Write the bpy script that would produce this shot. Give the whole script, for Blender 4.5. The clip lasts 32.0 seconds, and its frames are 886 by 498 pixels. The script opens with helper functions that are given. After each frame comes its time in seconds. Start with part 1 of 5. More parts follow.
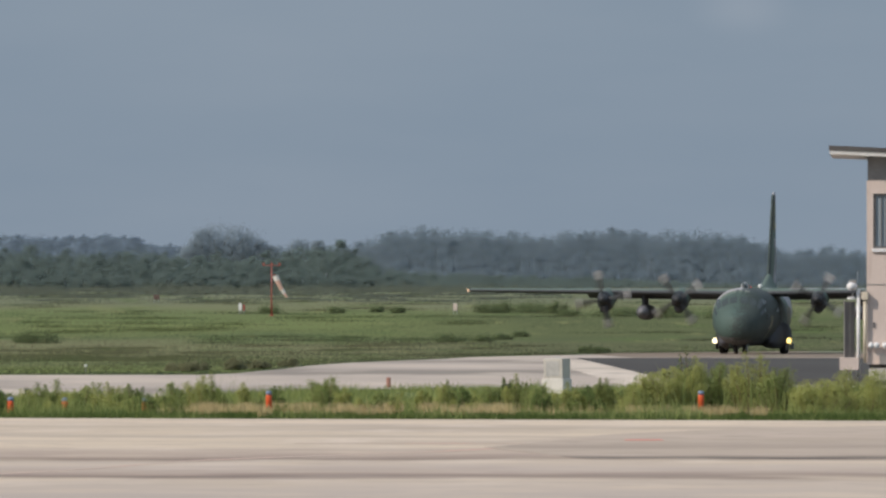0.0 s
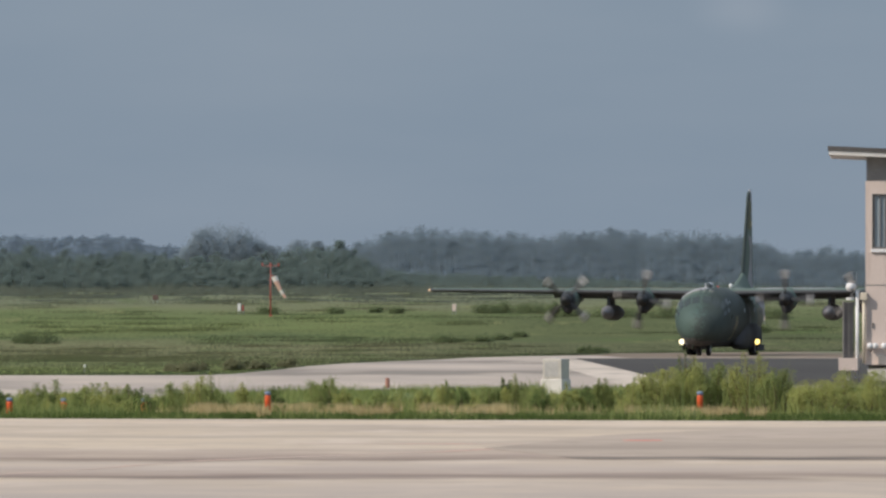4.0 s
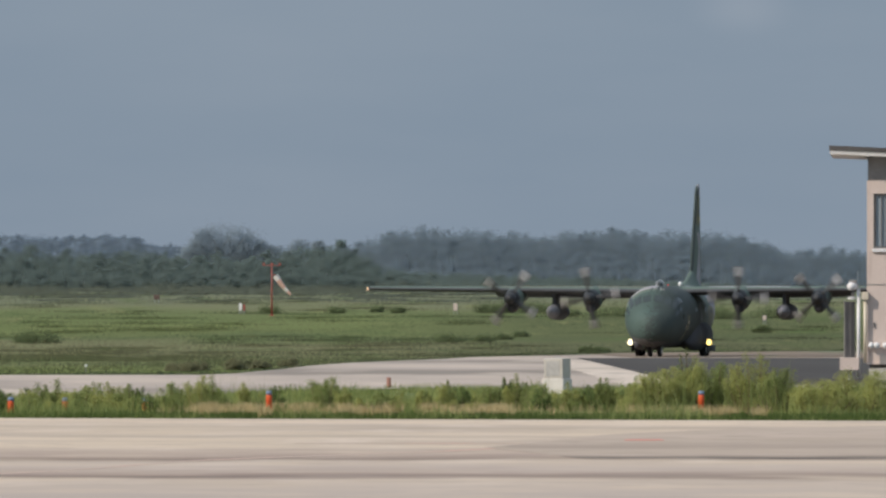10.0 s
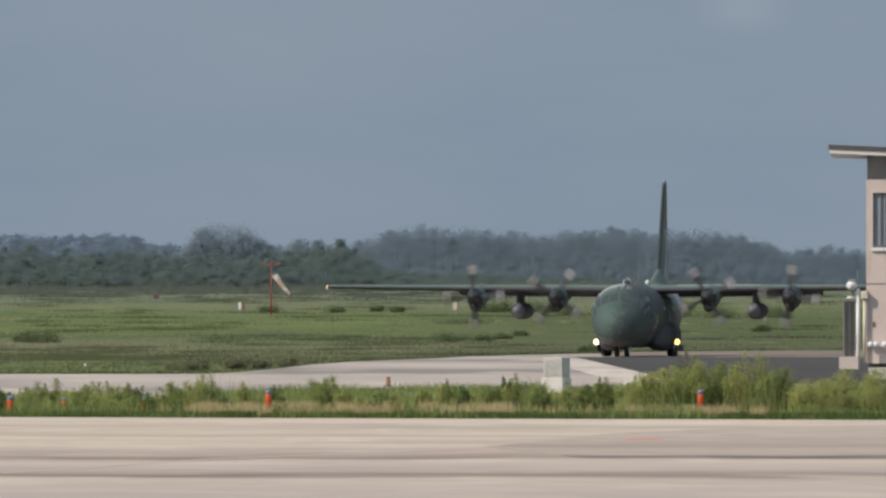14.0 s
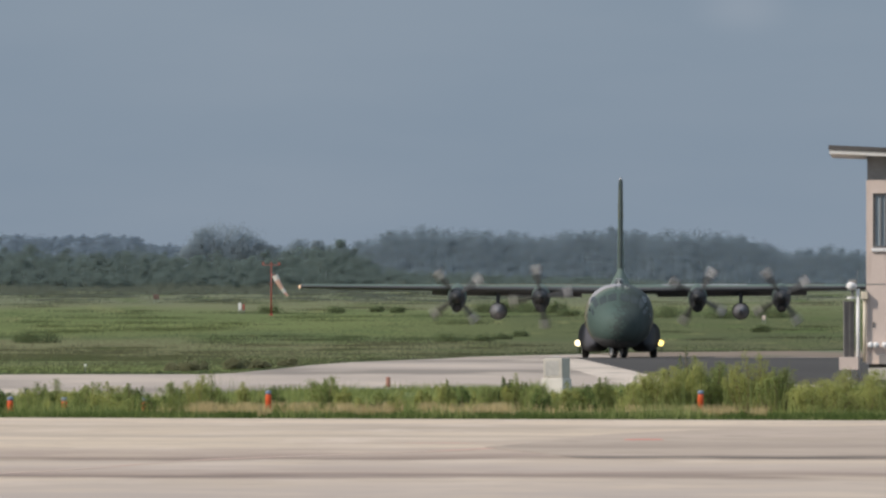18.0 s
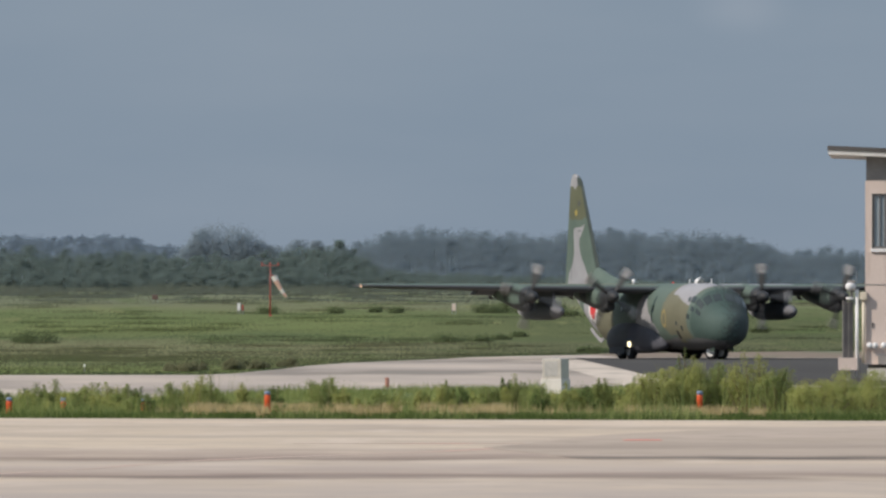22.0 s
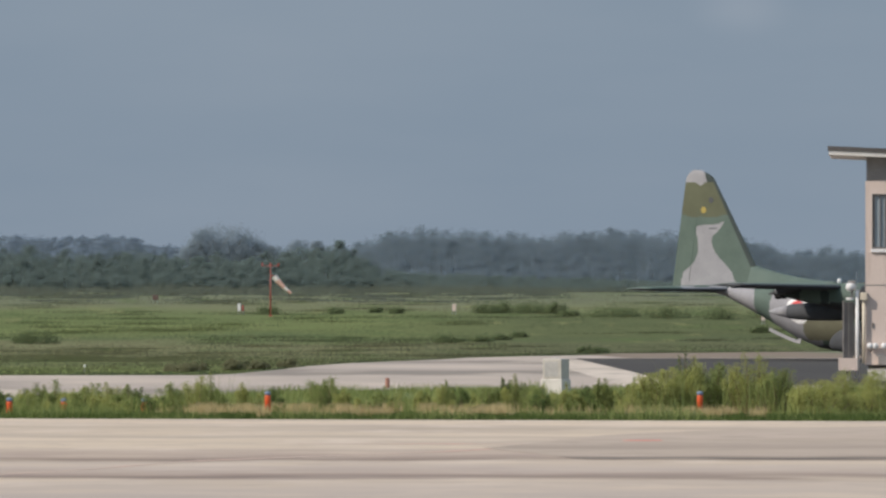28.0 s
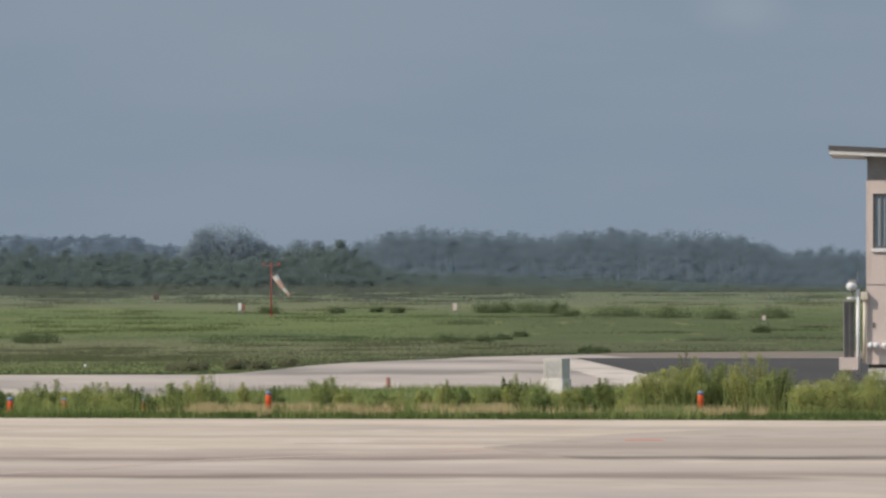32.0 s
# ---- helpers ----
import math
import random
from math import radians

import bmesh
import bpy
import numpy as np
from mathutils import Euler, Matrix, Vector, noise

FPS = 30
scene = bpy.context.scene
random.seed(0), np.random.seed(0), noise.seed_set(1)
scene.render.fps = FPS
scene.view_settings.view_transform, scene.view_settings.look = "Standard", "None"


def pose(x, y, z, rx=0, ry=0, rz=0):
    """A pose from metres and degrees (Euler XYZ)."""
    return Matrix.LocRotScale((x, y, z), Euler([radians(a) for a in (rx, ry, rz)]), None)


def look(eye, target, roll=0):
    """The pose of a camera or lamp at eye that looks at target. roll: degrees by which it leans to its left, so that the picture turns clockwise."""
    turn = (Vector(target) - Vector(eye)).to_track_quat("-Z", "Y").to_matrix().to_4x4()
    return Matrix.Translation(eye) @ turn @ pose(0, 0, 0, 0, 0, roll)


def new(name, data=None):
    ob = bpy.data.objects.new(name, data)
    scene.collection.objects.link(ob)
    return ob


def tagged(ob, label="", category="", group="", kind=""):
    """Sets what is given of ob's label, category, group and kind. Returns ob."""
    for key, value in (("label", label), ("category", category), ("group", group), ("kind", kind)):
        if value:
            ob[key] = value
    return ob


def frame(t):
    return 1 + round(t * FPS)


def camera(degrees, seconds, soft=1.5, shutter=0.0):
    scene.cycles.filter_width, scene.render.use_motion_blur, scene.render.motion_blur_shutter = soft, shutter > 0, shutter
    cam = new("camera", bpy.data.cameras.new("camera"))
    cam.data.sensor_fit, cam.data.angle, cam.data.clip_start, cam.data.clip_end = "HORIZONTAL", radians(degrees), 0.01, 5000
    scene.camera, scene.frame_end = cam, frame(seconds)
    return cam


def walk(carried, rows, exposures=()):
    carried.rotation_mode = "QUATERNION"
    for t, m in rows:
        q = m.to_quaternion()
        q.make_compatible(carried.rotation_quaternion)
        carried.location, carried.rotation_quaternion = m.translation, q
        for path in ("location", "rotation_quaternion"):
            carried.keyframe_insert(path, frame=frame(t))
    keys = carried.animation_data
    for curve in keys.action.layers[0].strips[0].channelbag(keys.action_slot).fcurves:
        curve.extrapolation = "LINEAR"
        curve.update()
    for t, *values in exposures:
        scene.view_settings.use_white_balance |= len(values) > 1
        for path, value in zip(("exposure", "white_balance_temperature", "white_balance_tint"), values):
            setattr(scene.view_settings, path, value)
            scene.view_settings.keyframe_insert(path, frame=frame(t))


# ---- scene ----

# ================= camera =================
cam = camera(5.15, 32.0, soft=2.5, shutter=0.22)
PATH = [
    (0, (0, 0, 2.6), (-0.0221, 600, 6.7990), 0),
    (0.5, (0, 0, 2.6), (-0.1205, 600, 6.7990), 0),
    (1, (0, 0, 2.6), (-0.0821, 600, 6.7768), 0),
    (1.5, (0, 0, 2.6), (-0.0590, 600, 6.8147), 0),
    (2, (0, 0, 2.6), (-0.0074, 600, 6.7842), 0),
    (2.5, (0, 0, 2.6), (-0.0000, 600, 6.7995), 0),
    (3, (0, 0, 2.6), (-0.0000, 600, 6.8442), 0),
    (3.5, (0, 0, 2.6), (0.0452, 600, 6.8368), 0),
    (5.5, (0, 0, 2.6), (0.0226, 600, 6.8068), 0),
    (6, (0, 0, 2.6), (0.0152, 600, 6.7990), 0),
    (6.5, (0, 0, 2.6), (-0.0216, 600, 6.7995), 0),
    (7, (0, 0, 2.6), (-0.0216, 600, 6.7916), 0),
    (7.5, (0, 0, 2.6), (0.0074, 600, 6.7916), 0),
    (8, (0, 0, 2.6), (0.0152, 600, 6.7916), 0),
    (8.5, (0, 0, 2.6), (0.0605, 600, 6.8068), 0),
    (9, (0, 0, 2.6), (0.0526, 600, 6.8068), 0),
    (9.5, (0, 0, 2.6), (0.0374, 600, 6.8142), 0),
    (10, (0, 0, 2.6), (-0.0369, 600, 6.7990), 0),
    (10.5, (0, 0, 2.6), (-0.0000, 600, 6.8142), 0),
    (11, (0, 0, 2.6), (-0.0074, 600, 6.8142), 0),
    (11.5, (0, 0, 2.6), (-0.0074, 600, 6.8216), 0),
    (12, (0, 0, 2.6), (-0.0295, 600, 6.7990), 0),
    (12.5, (0, 0, 2.6), (-0.0443, 600, 6.7395), 0),
    (13, (0, 0, 2.6), (-0.0443, 600, 6.7395), 0),
    (13.5, (0, 0, 2.6), (0.0226, 600, 6.7468), 0),
    (14, (0, 0, 2.6), (0.0005, 600, 6.7468), 0),
    (14.5, (0, 0, 2.6), (-0.0590, 600, 6.7916), 0),
    (16.5, (0, 0, 2.6), (0.0074, 600, 6.7768), 0),
    (17, (0, 0, 2.6), (-0.0516, 600, 6.7768), 0),
    (17.5, (0, 0, 2.6), (-0.0295, 600, 6.7916), 0),
    (18, (0, 0, 2.6), (-0.0000, 600, 6.7768), 0),
    (18.5, (0, 0, 2.6), (0.0452, 600, 6.7695), 0),
    (19, (0, 0, 2.6), (0.0531, 600, 6.7542), 0),
    (19.5, (0, 0, 2.6), (0.0079, 600, 6.7473), 0),
    (20, (0, 0, 2.6), (0.0605, 600, 6.7621), 0),
    (20.5, (0, 0, 2.6), (0.0447, 600, 6.7842), 0),
    (21, (0, 0, 2.6), (0.0526, 600, 6.7916), 0),
    (21.5, (0, 0, 2.6), (0.0605, 600, 6.7990), 0),
    (22, (0, 0, 2.6), (0.0605, 600, 6.8068), 0),
    (22.5, (0, 0, 2.6), (0.0152, 600, 6.8142), 0),
    (23, (0, 0, 2.6), (0.0300, 600, 6.8142), 0),
    (23.5, (0, 0, 2.6), (0.0226, 600, 6.8142), 0),
    (24, (0, 0, 2.6), (0.0005, 600, 6.8142), 0),
    (24.5, (0, 0, 2.6), (0.0079, 600, 6.8142), 0),
    (25, (0, 0, 2.6), (-0.0074, 600, 6.8142), 0),
    (25.5, (0, 0, 2.6), (-0.0221, 600, 6.8142), 0),
    (27.5, (0, 0, 2.6), (0.0452, 600, 6.8294), 0),
    (28, (0, 0, 2.6), (0.0452, 600, 6.8294), 0),
    (28.5, (0, 0, 2.6), (0.0074, 600, 6.8299), 0),
    (29, (0, 0, 2.6), (0.0978, 600, 6.8211), 0),
    (29.5, (0, 0, 2.6), (-0.0074, 600, 6.8521), 0),
    (30, (0, 0, 2.6), (-0.0295, 600, 6.8063), 0),
    (30.5, (0, 0, 2.6), (-0.0369, 600, 6.8142), 0),
    (31, (0, 0, 2.6), (-0.0521, 600, 6.7695), 0),
    (31.5, (0, 0, 2.6), (-0.0148, 600, 6.8142), 0),
    (32, (0, 0, 2.6), (-0.0000, 600, 6.7990), 0),
]
walk(cam, [(t, look(eye, target, roll)) for t, eye, target, roll in PATH])

# the aircraft's way: seconds, metres across, metres away, heading (0: nose towards the viewer)
TAXI = [
    (0, 22.09, 700.41, -7.40),
    (1, 21.49, 695.97, -8.01),
    (2, 20.83, 691.54, -8.43),
    (3, 20.14, 687.12, -8.88),
    (4, 19.42, 682.72, -9.11),
    (5, 18.71, 678.34, -8.87),
    (6, 18.02, 673.97, -8.73),
    (7, 17.31, 669.63, -8.59),
    (8, 16.62, 665.31, -8.39),
    (9, 15.93, 661.02, -8.24),
    (10, 15.25, 656.77, -8.09),
    (11, 14.60, 652.59, -8.20),
    (12, 13.95, 648.49, -7.94),
    (13, 13.35, 644.49, -7.80),
    (14, 12.78, 640.60, -7.73),
    (15, 12.27, 636.80, -7.39),
    (16, 11.81, 633.08, -6.94),
    (17, 11.42, 629.40, -5.05),
    (18, 11.21, 625.71, -1.32),
    (19, 11.28, 622.00, 3.44),
    (20, 11.72, 618.28, 8.21),
    (21, 12.43, 614.57, 13.65),
    (22, 13.48, 610.91, 19.74),
    (23, 14.95, 607.31, 24.75),
    (24, 16.79, 603.78, 30.18),
    (25, 19.02, 600.41, 36.20),
    (26, 21.61, 598.30, 42.39),
    (27, 24.52, 597.00, 48.82),
    (28, 27.74, 596.02, 54.31),
    (29, 31.53, 595.91, 61.30),
    (30, 35.44, 596.08, 67.00),
    (31, 39.15, 595.23, 69.00),
    (32, 42.85, 594.42, 70.50),
]

# ================= world and sun =================
SUN = Vector((-0.68, -0.42, 0.62)).normalized()
sun = new("sun", bpy.data.lights.new("sun", "SUN"))
sun.data.energy, sun.data.angle, sun.data.color = 3.15, radians(1.5), (1.0, 0.885, 0.78)
sun.matrix_world = look(SUN * 200, (0, 0, 0))

world = bpy.data.worlds.new("sky")
scene.world = world
world.use_nodes = True
wn, wl = world.node_tree.nodes, world.node_tree.links
wn.clear()
sky = wn.new("ShaderNodeTexSky")
sky.sky_type, sky.sun_disc = "NISHITA", False
sky.sun_elevation, sky.sun_rotation = math.asin(SUN.z), math.atan2(SUN.x, SUN.y)
sky.air_density, sky.dust_density, sky.ozone_density = 1.0, 2.0, 2.0
skymul = wn.new("ShaderNodeVectorMath")
skymul.operation = "SCALE"
skymul.inputs["Scale"].default_value = 0.06
wl.new(sky.outputs[0], skymul.inputs[0])
wc = wn.new("ShaderNodeTexCoord")
wmap = wn.new("ShaderNodeMapping")
wmap.inputs["Scale"].default_value = (14, 14, 60)
wl.new(wc.outputs["Generated"], wmap.inputs[0])
wnoise = wn.new("ShaderNodeTexNoise")
wnoise.inputs["Scale"].default_value, wnoise.inputs["Detail"].default_value = 1.3, 4
wl.new(wmap.outputs[0], wnoise.inputs["Vector"])
wramp = wn.new("ShaderNodeValToRGB")
wramp.color_ramp.elements[0].position, wramp.color_ramp.elements[0].color = 0.35, (0.245, 0.315, 0.405, 1)
wramp.color_ramp.elements[1].position, wramp.color_ramp.elements[1].color = 0.70, (0.275, 0.340, 0.425, 1)
wl.new(wnoise.outputs[0], wramp.inputs[0])
wmix = wn.new("ShaderNodeMixRGB")
wmix.inputs[0].default_value = 0.85
wl.new(skymul.outputs[0], wmix.inputs[1])
wl.new(wramp.outputs[0], wmix.inputs[2])
# one faint cloud low in the sky
wsub, wlen, wcl, wadd = (wn.new("ShaderNode" + k) for k in ("VectorMath", "VectorMath", "MapRange", "MixRGB"))
wsub.operation = "MULTIPLY_ADD"
wsub.inputs[1].default_value, wsub.inputs[2].default_value = (150, 0, 260), (-4.55, 0, -8.2)
wl.new(wc.outputs["Generated"], wsub.inputs[0])
wlen.operation = "LENGTH"
wl.new(wsub.outputs[0], wlen.inputs[0])
wcl.interpolation_type = "SMOOTHSTEP"
wcl.inputs["From Min"].default_value, wcl.inputs["From Max"].default_value, wcl.inputs["To Max"].default_value = 1.0, 0.0, 0.30
wl.new(wlen.outputs["Value"], wcl.inputs["Value"])
wl.new(wcl.outputs[0], wadd.inputs[0])
wl.new(wmix.outputs[0], wadd.inputs[1])
wadd.inputs[2].default_value = (0.36, 0.40, 0.46, 1)
wmix = wadd
# hazy daylight: the sky brightens overhead
wsep = wn.new("ShaderNodeSeparateXYZ")
wl.new(wc.outputs["Generated"], wsep.inputs[0])
wup = wn.new("ShaderNodeMapRange")
wup.inputs["From Min"].default_value, wup.inputs["From Max"].default_value = 0.05, 0.7
wl.new(wsep.outputs[2], wup.inputs["Value"])
wtone = wn.new("ShaderNodeMixRGB")
wtone.inputs[1].default_value, wtone.inputs[2].default_value = (1, 1, 1, 1), (2.15, 2.0, 1.9, 1)
wl.new(wup.outputs[0], wtone.inputs[0])
wscale = wn.new("ShaderNodeVectorMath")
wscale.operation = "MULTIPLY"
wl.new(wmix.outputs[0], wscale.inputs[0])
wl.new(wtone.outputs[0], wscale.inputs[1])
wbg = wn.new("ShaderNodeBackground")
wbg.inputs["Strength"].default_value = 1.0
wl.new(wscale.outputs[0], wbg.inputs[0])
wout = wn.new("ShaderNodeOutputWorld")
wl.new(wbg.outputs[0], wout.inputs[0])
scene.view_settings.exposure = 0.0

# ================= materials =================


def material(name, low, high, rough=0.7, metal=0.0, scale=2.0, fine=20.0, bump=0.15, coord="Object", stretch=(1, 1, 1), island=0.0, randomly=0.0, bump_distance=0.02, thin=0.0, porous=0.0):
    """A surface that wanders between two colours at two scales, with fine relief."""
    m = bpy.data.materials.new(name)
    m.use_nodes = True
    n, l = m.node_tree.nodes, m.node_tree.links
    b = n["Principled BSDF"]
    b.inputs["Roughness"].default_value, b.inputs["Metallic"].default_value = rough, metal
    co = n.new("ShaderNodeTexCoord")
    mp = n.new("ShaderNodeMapping")
    mp.inputs["Scale"].default_value = stretch
    l.new(co.outputs[coord], mp.inputs[0])
    big, small = n.new("ShaderNodeTexNoise"), n.new("ShaderNodeTexNoise")
    for t, s, d in ((big, scale, 4), (small, fine, 3)):
        t.inputs["Scale"].default_value, t.inputs["Detail"].default_value = s, d
        l.new(mp.outputs[0], t.inputs["Vector"])
    add = n.new("ShaderNodeMath")
    add.operation = "MULTIPLY_ADD"
    l.new(small.outputs[0], add.inputs[0])
    add.inputs[1].default_value = 0.45
    l.new(big.outputs[0], add.inputs[2])
    value = add.outputs[0]
    for amount, node, socket in ((island, "ShaderNodeNewGeometry", "Random Per Island"), (randomly, "ShaderNodeObjectInfo", "Random")):
        if amount:
            r = n.new(node)
            k = n.new("ShaderNodeMath")
            k.operation = "MULTIPLY_ADD"
            l.new(r.outputs[socket], k.inputs[0])
            k.inputs[1].default_value = amount
            sh = n.new("ShaderNodeMath")
            sh.operation = "SUBTRACT"
            l.new(value, sh.inputs[0])
            sh.inputs[1].default_value = amount / 2
            l.new(sh.outputs[0], k.inputs[2])
            value = k.outputs[0]
    ramp = n.new("ShaderNodeValToRGB")
    ramp.color_ramp.elements[0].position, ramp.color_ramp.elements[0].color = 0.48, (*low, 1)
    ramp.color_ramp.elements[1].position, ramp.color_ramp.elements[1].color = 0.98, (*high, 1)
    l.new(value, ramp.inputs[0])
    l.new(ramp.outputs[0], b.inputs["Base Color"])
    if bump:
        bp = n.new("ShaderNodeBump")
        bp.inputs["Strength"].default_value, bp.inputs["Distance"].default_value = bump, bump_distance
        l.new(small.outputs[0], bp.inputs["Height"])
        l.new(bp.outputs[0], b.inputs["Normal"])
    if thin:
        tr, ms = n.new("ShaderNodeBsdfTranslucent"), n.new("ShaderNodeMixShader")
        l.new(ramp.outputs[0], tr.inputs["Color"])
        ms.inputs[0].default_value = thin
        l.new(b.outputs[0], ms.inputs[1])
        l.new(tr.outputs[0], ms.inputs[2])
        l.new(ms.outputs[0], n["Material Output"].inputs["Surface"])
        b.inputs["Specular IOR Level"].default_value = 0.0
        if porous:
            # each face stands for a loose spray of leaves with gaps
            gap, open_mix = n.new("ShaderNodeBsdfTransparent"), n.new("ShaderNodeMixShader")
            open_mix.inputs[0].default_value = porous
            l.new(ms.outputs[0], open_mix.inputs[1])
            l.new(gap.outputs[0], open_mix.inputs[2])
            l.new(open_mix.outputs[0], n["Material Output"].inputs["Surface"])
    return m


def tint(m, mask_scale, stretch, colour, start, end, coord="Object"):
    """Lays patches of another colour over a material."""
    n, l = m.node_tree.nodes, m.node_tree.links
    b = n["Principled BSDF"]
    old = b.inputs["Base Color"].links[0].from_socket
    co, mp, t, r, mix = (n.new("ShaderNode" + k) for k in ("TexCoord", "Mapping", "TexNoise", "MapRange", "MixRGB"))
    mp.inputs["Scale"].default_value = stretch
    mp.inputs["Location"].default_value = (7.3 * mask_scale, 3.1, 1.7)
    t.inputs["Scale"].default_value, t.inputs["Detail"].default_value = mask_scale, 4
    r.inputs["From Min"].default_value, r.inputs["From Max"].default_value = start, end
    l.new(co.outputs[coord], mp.inputs[0])
    l.new(mp.outputs[0], t.inputs["Vector"])
    l.new(t.outputs[0], r.inputs["Value"])
    l.new(r.outputs[0], mix.inputs[0])
    l.new(old, mix.inputs[1])
    mix.inputs[2].default_value = (*colour, 1)
    l.new(mix.outputs[0], b.inputs["Base Color"])
    return m


def glow(name, colour, strength):
    m = bpy.data.materials.new(name)
    m.use_nodes = True
    b = m.node_tree.nodes["Principled BSDF"]
    b.inputs["Base Color"].default_value = (*colour, 1)
    b.inputs["Emission Color"].default_value = (*colour, 1)
    b.inputs["Emission Strength"].default_value = strength
    return m


def band(m, y, half, slope, colour, amount):
    """A long worn streak along x on a pavement, with ragged edges."""
    n, l = m.node_tree.nodes, m.node_tree.links
    b = n["Principled BSDF"]
    old = b.inputs["Base Color"].links[0].from_socket
    co, sep, t, mp = (n.new("ShaderNode" + k) for k in ("TexCoord", "SeparateXYZ", "TexNoise", "Mapping"))
    l.new(co.outputs["Object"], sep.inputs[0])
    mp.inputs["Scale"].default_value = (0.25, 0.12, 1)
    mp.inputs["Location"].default_value = (y, y * 0.3, 0)
    l.new(co.outputs["Object"], mp.inputs[0])
    l.new(mp.outputs[0], t.inputs["Vector"])
    t.inputs["Scale"].default_value, t.inputs["Detail"].default_value = 1.0, 5

    def calc(op, a, c):
        k = n.new("ShaderNodeMath")
        k.operation = op
        for i, v in enumerate((a, c)):
            if isinstance(v, (int, float)):
                k.inputs[i].default_value = v
            else:
                l.new(v, k.inputs[i])
        return k.outputs[0]
    line = calc("ADD", sep.outputs[1], calc("MULTIPLY", sep.outputs[0], slope))
    off = calc("ABSOLUTE", calc("ADD", calc("SUBTRACT", line, y), calc("MULTIPLY", calc("SUBTRACT", t.outputs[0], 0.5), half * 2.0)), 0)
    r = n.new("ShaderNodeMapRange")
    r.interpolation_type = "SMOOTHSTEP"
    r.inputs["From Min"].default_value, r.inputs["From Max"].default_value = half, -half * 0.2
    l.new(off, r.inputs["Value"])
    mix = n.new("ShaderNodeMixRGB")
    l.new(calc("MULTIPLY", r.outputs[0], calc("MULTIPLY", t.outputs[0], amount * 2)), mix.inputs[0])
    l.new(old, mix.inputs[1])
    mix.inputs[2].default_value = (*colour, 1)
    l.new(mix.outputs[0], b.inputs["Base Color"])
    return m


M = {}
M["soil_grass"] = material("soil_grass", (0.122, 0.152, 0.069), (0.194, 0.218, 0.111), 0.9, scale=0.05, fine=0.7, bump=0.15, bump_distance=0.1)
for key in ("soil_grass",):
    M[key].node_tree.nodes["Principled BSDF"].inputs["Specular IOR Level"].default_value = 0.0
M["apron"] = material("apron_concrete", (0.50, 0.406, 0.298), (0.638, 0.524, 0.396), 0.9, scale=0.22, fine=2.0, bump=0.1, stretch=(0.3, 0.3, 1))
tint(M["apron"], 1.0, (0.10, 0.16, 1), (0.44, 0.36, 0.285), 0.46, 0.70)
tint(M["apron"], 1.3, (0.35, 0.09, 1), (0.60, 0.50, 0.40), 0.52, 0.72)
tint(M["apron"], 2.0, (0.6, 0.30, 1), (0.40, 0.325, 0.26), 0.56, 0.80)
for y, half, slope, colour, amount in ((228, 6.0, 0.3, (0.36, 0.29, 0.22), 0.5), (211, 4.0, 0.1, (0.38, 0.31, 0.24), 0.6), (184, 11.0, 0.05, (0.33, 0.250, 0.205), 0.75), (178, 5.6, 0.02, (0.225, 0.165, 0.130), 0.9),
                                      (168, 9.0, 0.02, (0.45, 0.375, 0.315), 0.8), (161, 9.0, 0.03, (0.32, 0.245, 0.205), 0.7), (158.3, 4.6, 0.02, (0.205, 0.150, 0.120), 0.95), (143, 17.0, 0.03, (0.42, 0.350, 0.295), 0.95)):
    band(M["apron"], y, half, slope, colour, amount)
M["apron_dark"] = material("worn_concrete", (0.38, 0.305, 0.235), (0.49, 0.40, 0.32), 0.9, scale=0.2, fine=2.0, bump=0.1, stretch=(0.3, 0.3, 1))
tint(M["apron_dark"], 2.0, (0.5, 0.25, 1), (0.35, 0.285, 0.225), 0.5, 0.75)
for y, half, slope, colour, amount in ((195, 6.0, 0.05, (0.29, 0.235, 0.185), 0.6), (178, 6.0, 0.0, (0.10, 0.08, 0.062), 1.0)):
    band(M["apron_dark"], y, half, slope, colour, amount)
M["taxi"] = tint(material("taxiway_concrete", (0.365, 0.306, 0.257), (0.49, 0.416, 0.348), 0.9, scale=0.1, fine=1.5, bump=0.1, stretch=(0.5, 0.12, 1)), 0.06, (0.6, 0.22, 1), (0.24, 0.205, 0.17), 0.5, 0.60)
tint(M["taxi"], 0.5, (0.3, 0.05, 1), (0.52, 0.44, 0.36), 0.5, 0.7)
M["dirt"] = tint(material("bare_earth", (0.178, 0.134, 0.094), (0.246, 0.190, 0.140), 0.95, scale=0.1, fine=1.2, bump=0.1, stretch=(0.6, 0.15, 1)), 0.2, (0.6, 0.15, 1), (0.13, 0.145, 0.075), 0.55, 0.70)
M["strip"] = tint(material("newer_concrete", (0.50, 0.425, 0.345), (0.64, 0.555, 0.465), 0.9, scale=0.15, fine=2.0, bump=0.1, stretch=(0.5, 0.12, 1)), 0.5, (0.6, 0.1, 1), (0.36, 0.31, 0.25), 0.5, 0.65)
M["asphalt"] = material("asphalt", (0.054, 0.050, 0.046), (0.080, 0.075, 0.070), 0.9, scale=0.1, fine=2.0, bump=0.1, stretch=(0.5, 0.1, 1))
M["asphalt"].node_tree.nodes["Principled BSDF"].inputs["Specular IOR Level"].default_value = 0.15
M["red_mark"] = tint(material("fresh_red_paint", (0.56, 0.22, 0.17), (0.62, 0.30, 0.23), 0.8, scale=1.5, fine=6), 1.2, (1, 0.5, 1), (0.52, 0.42, 0.34), 0.46, 0.62)
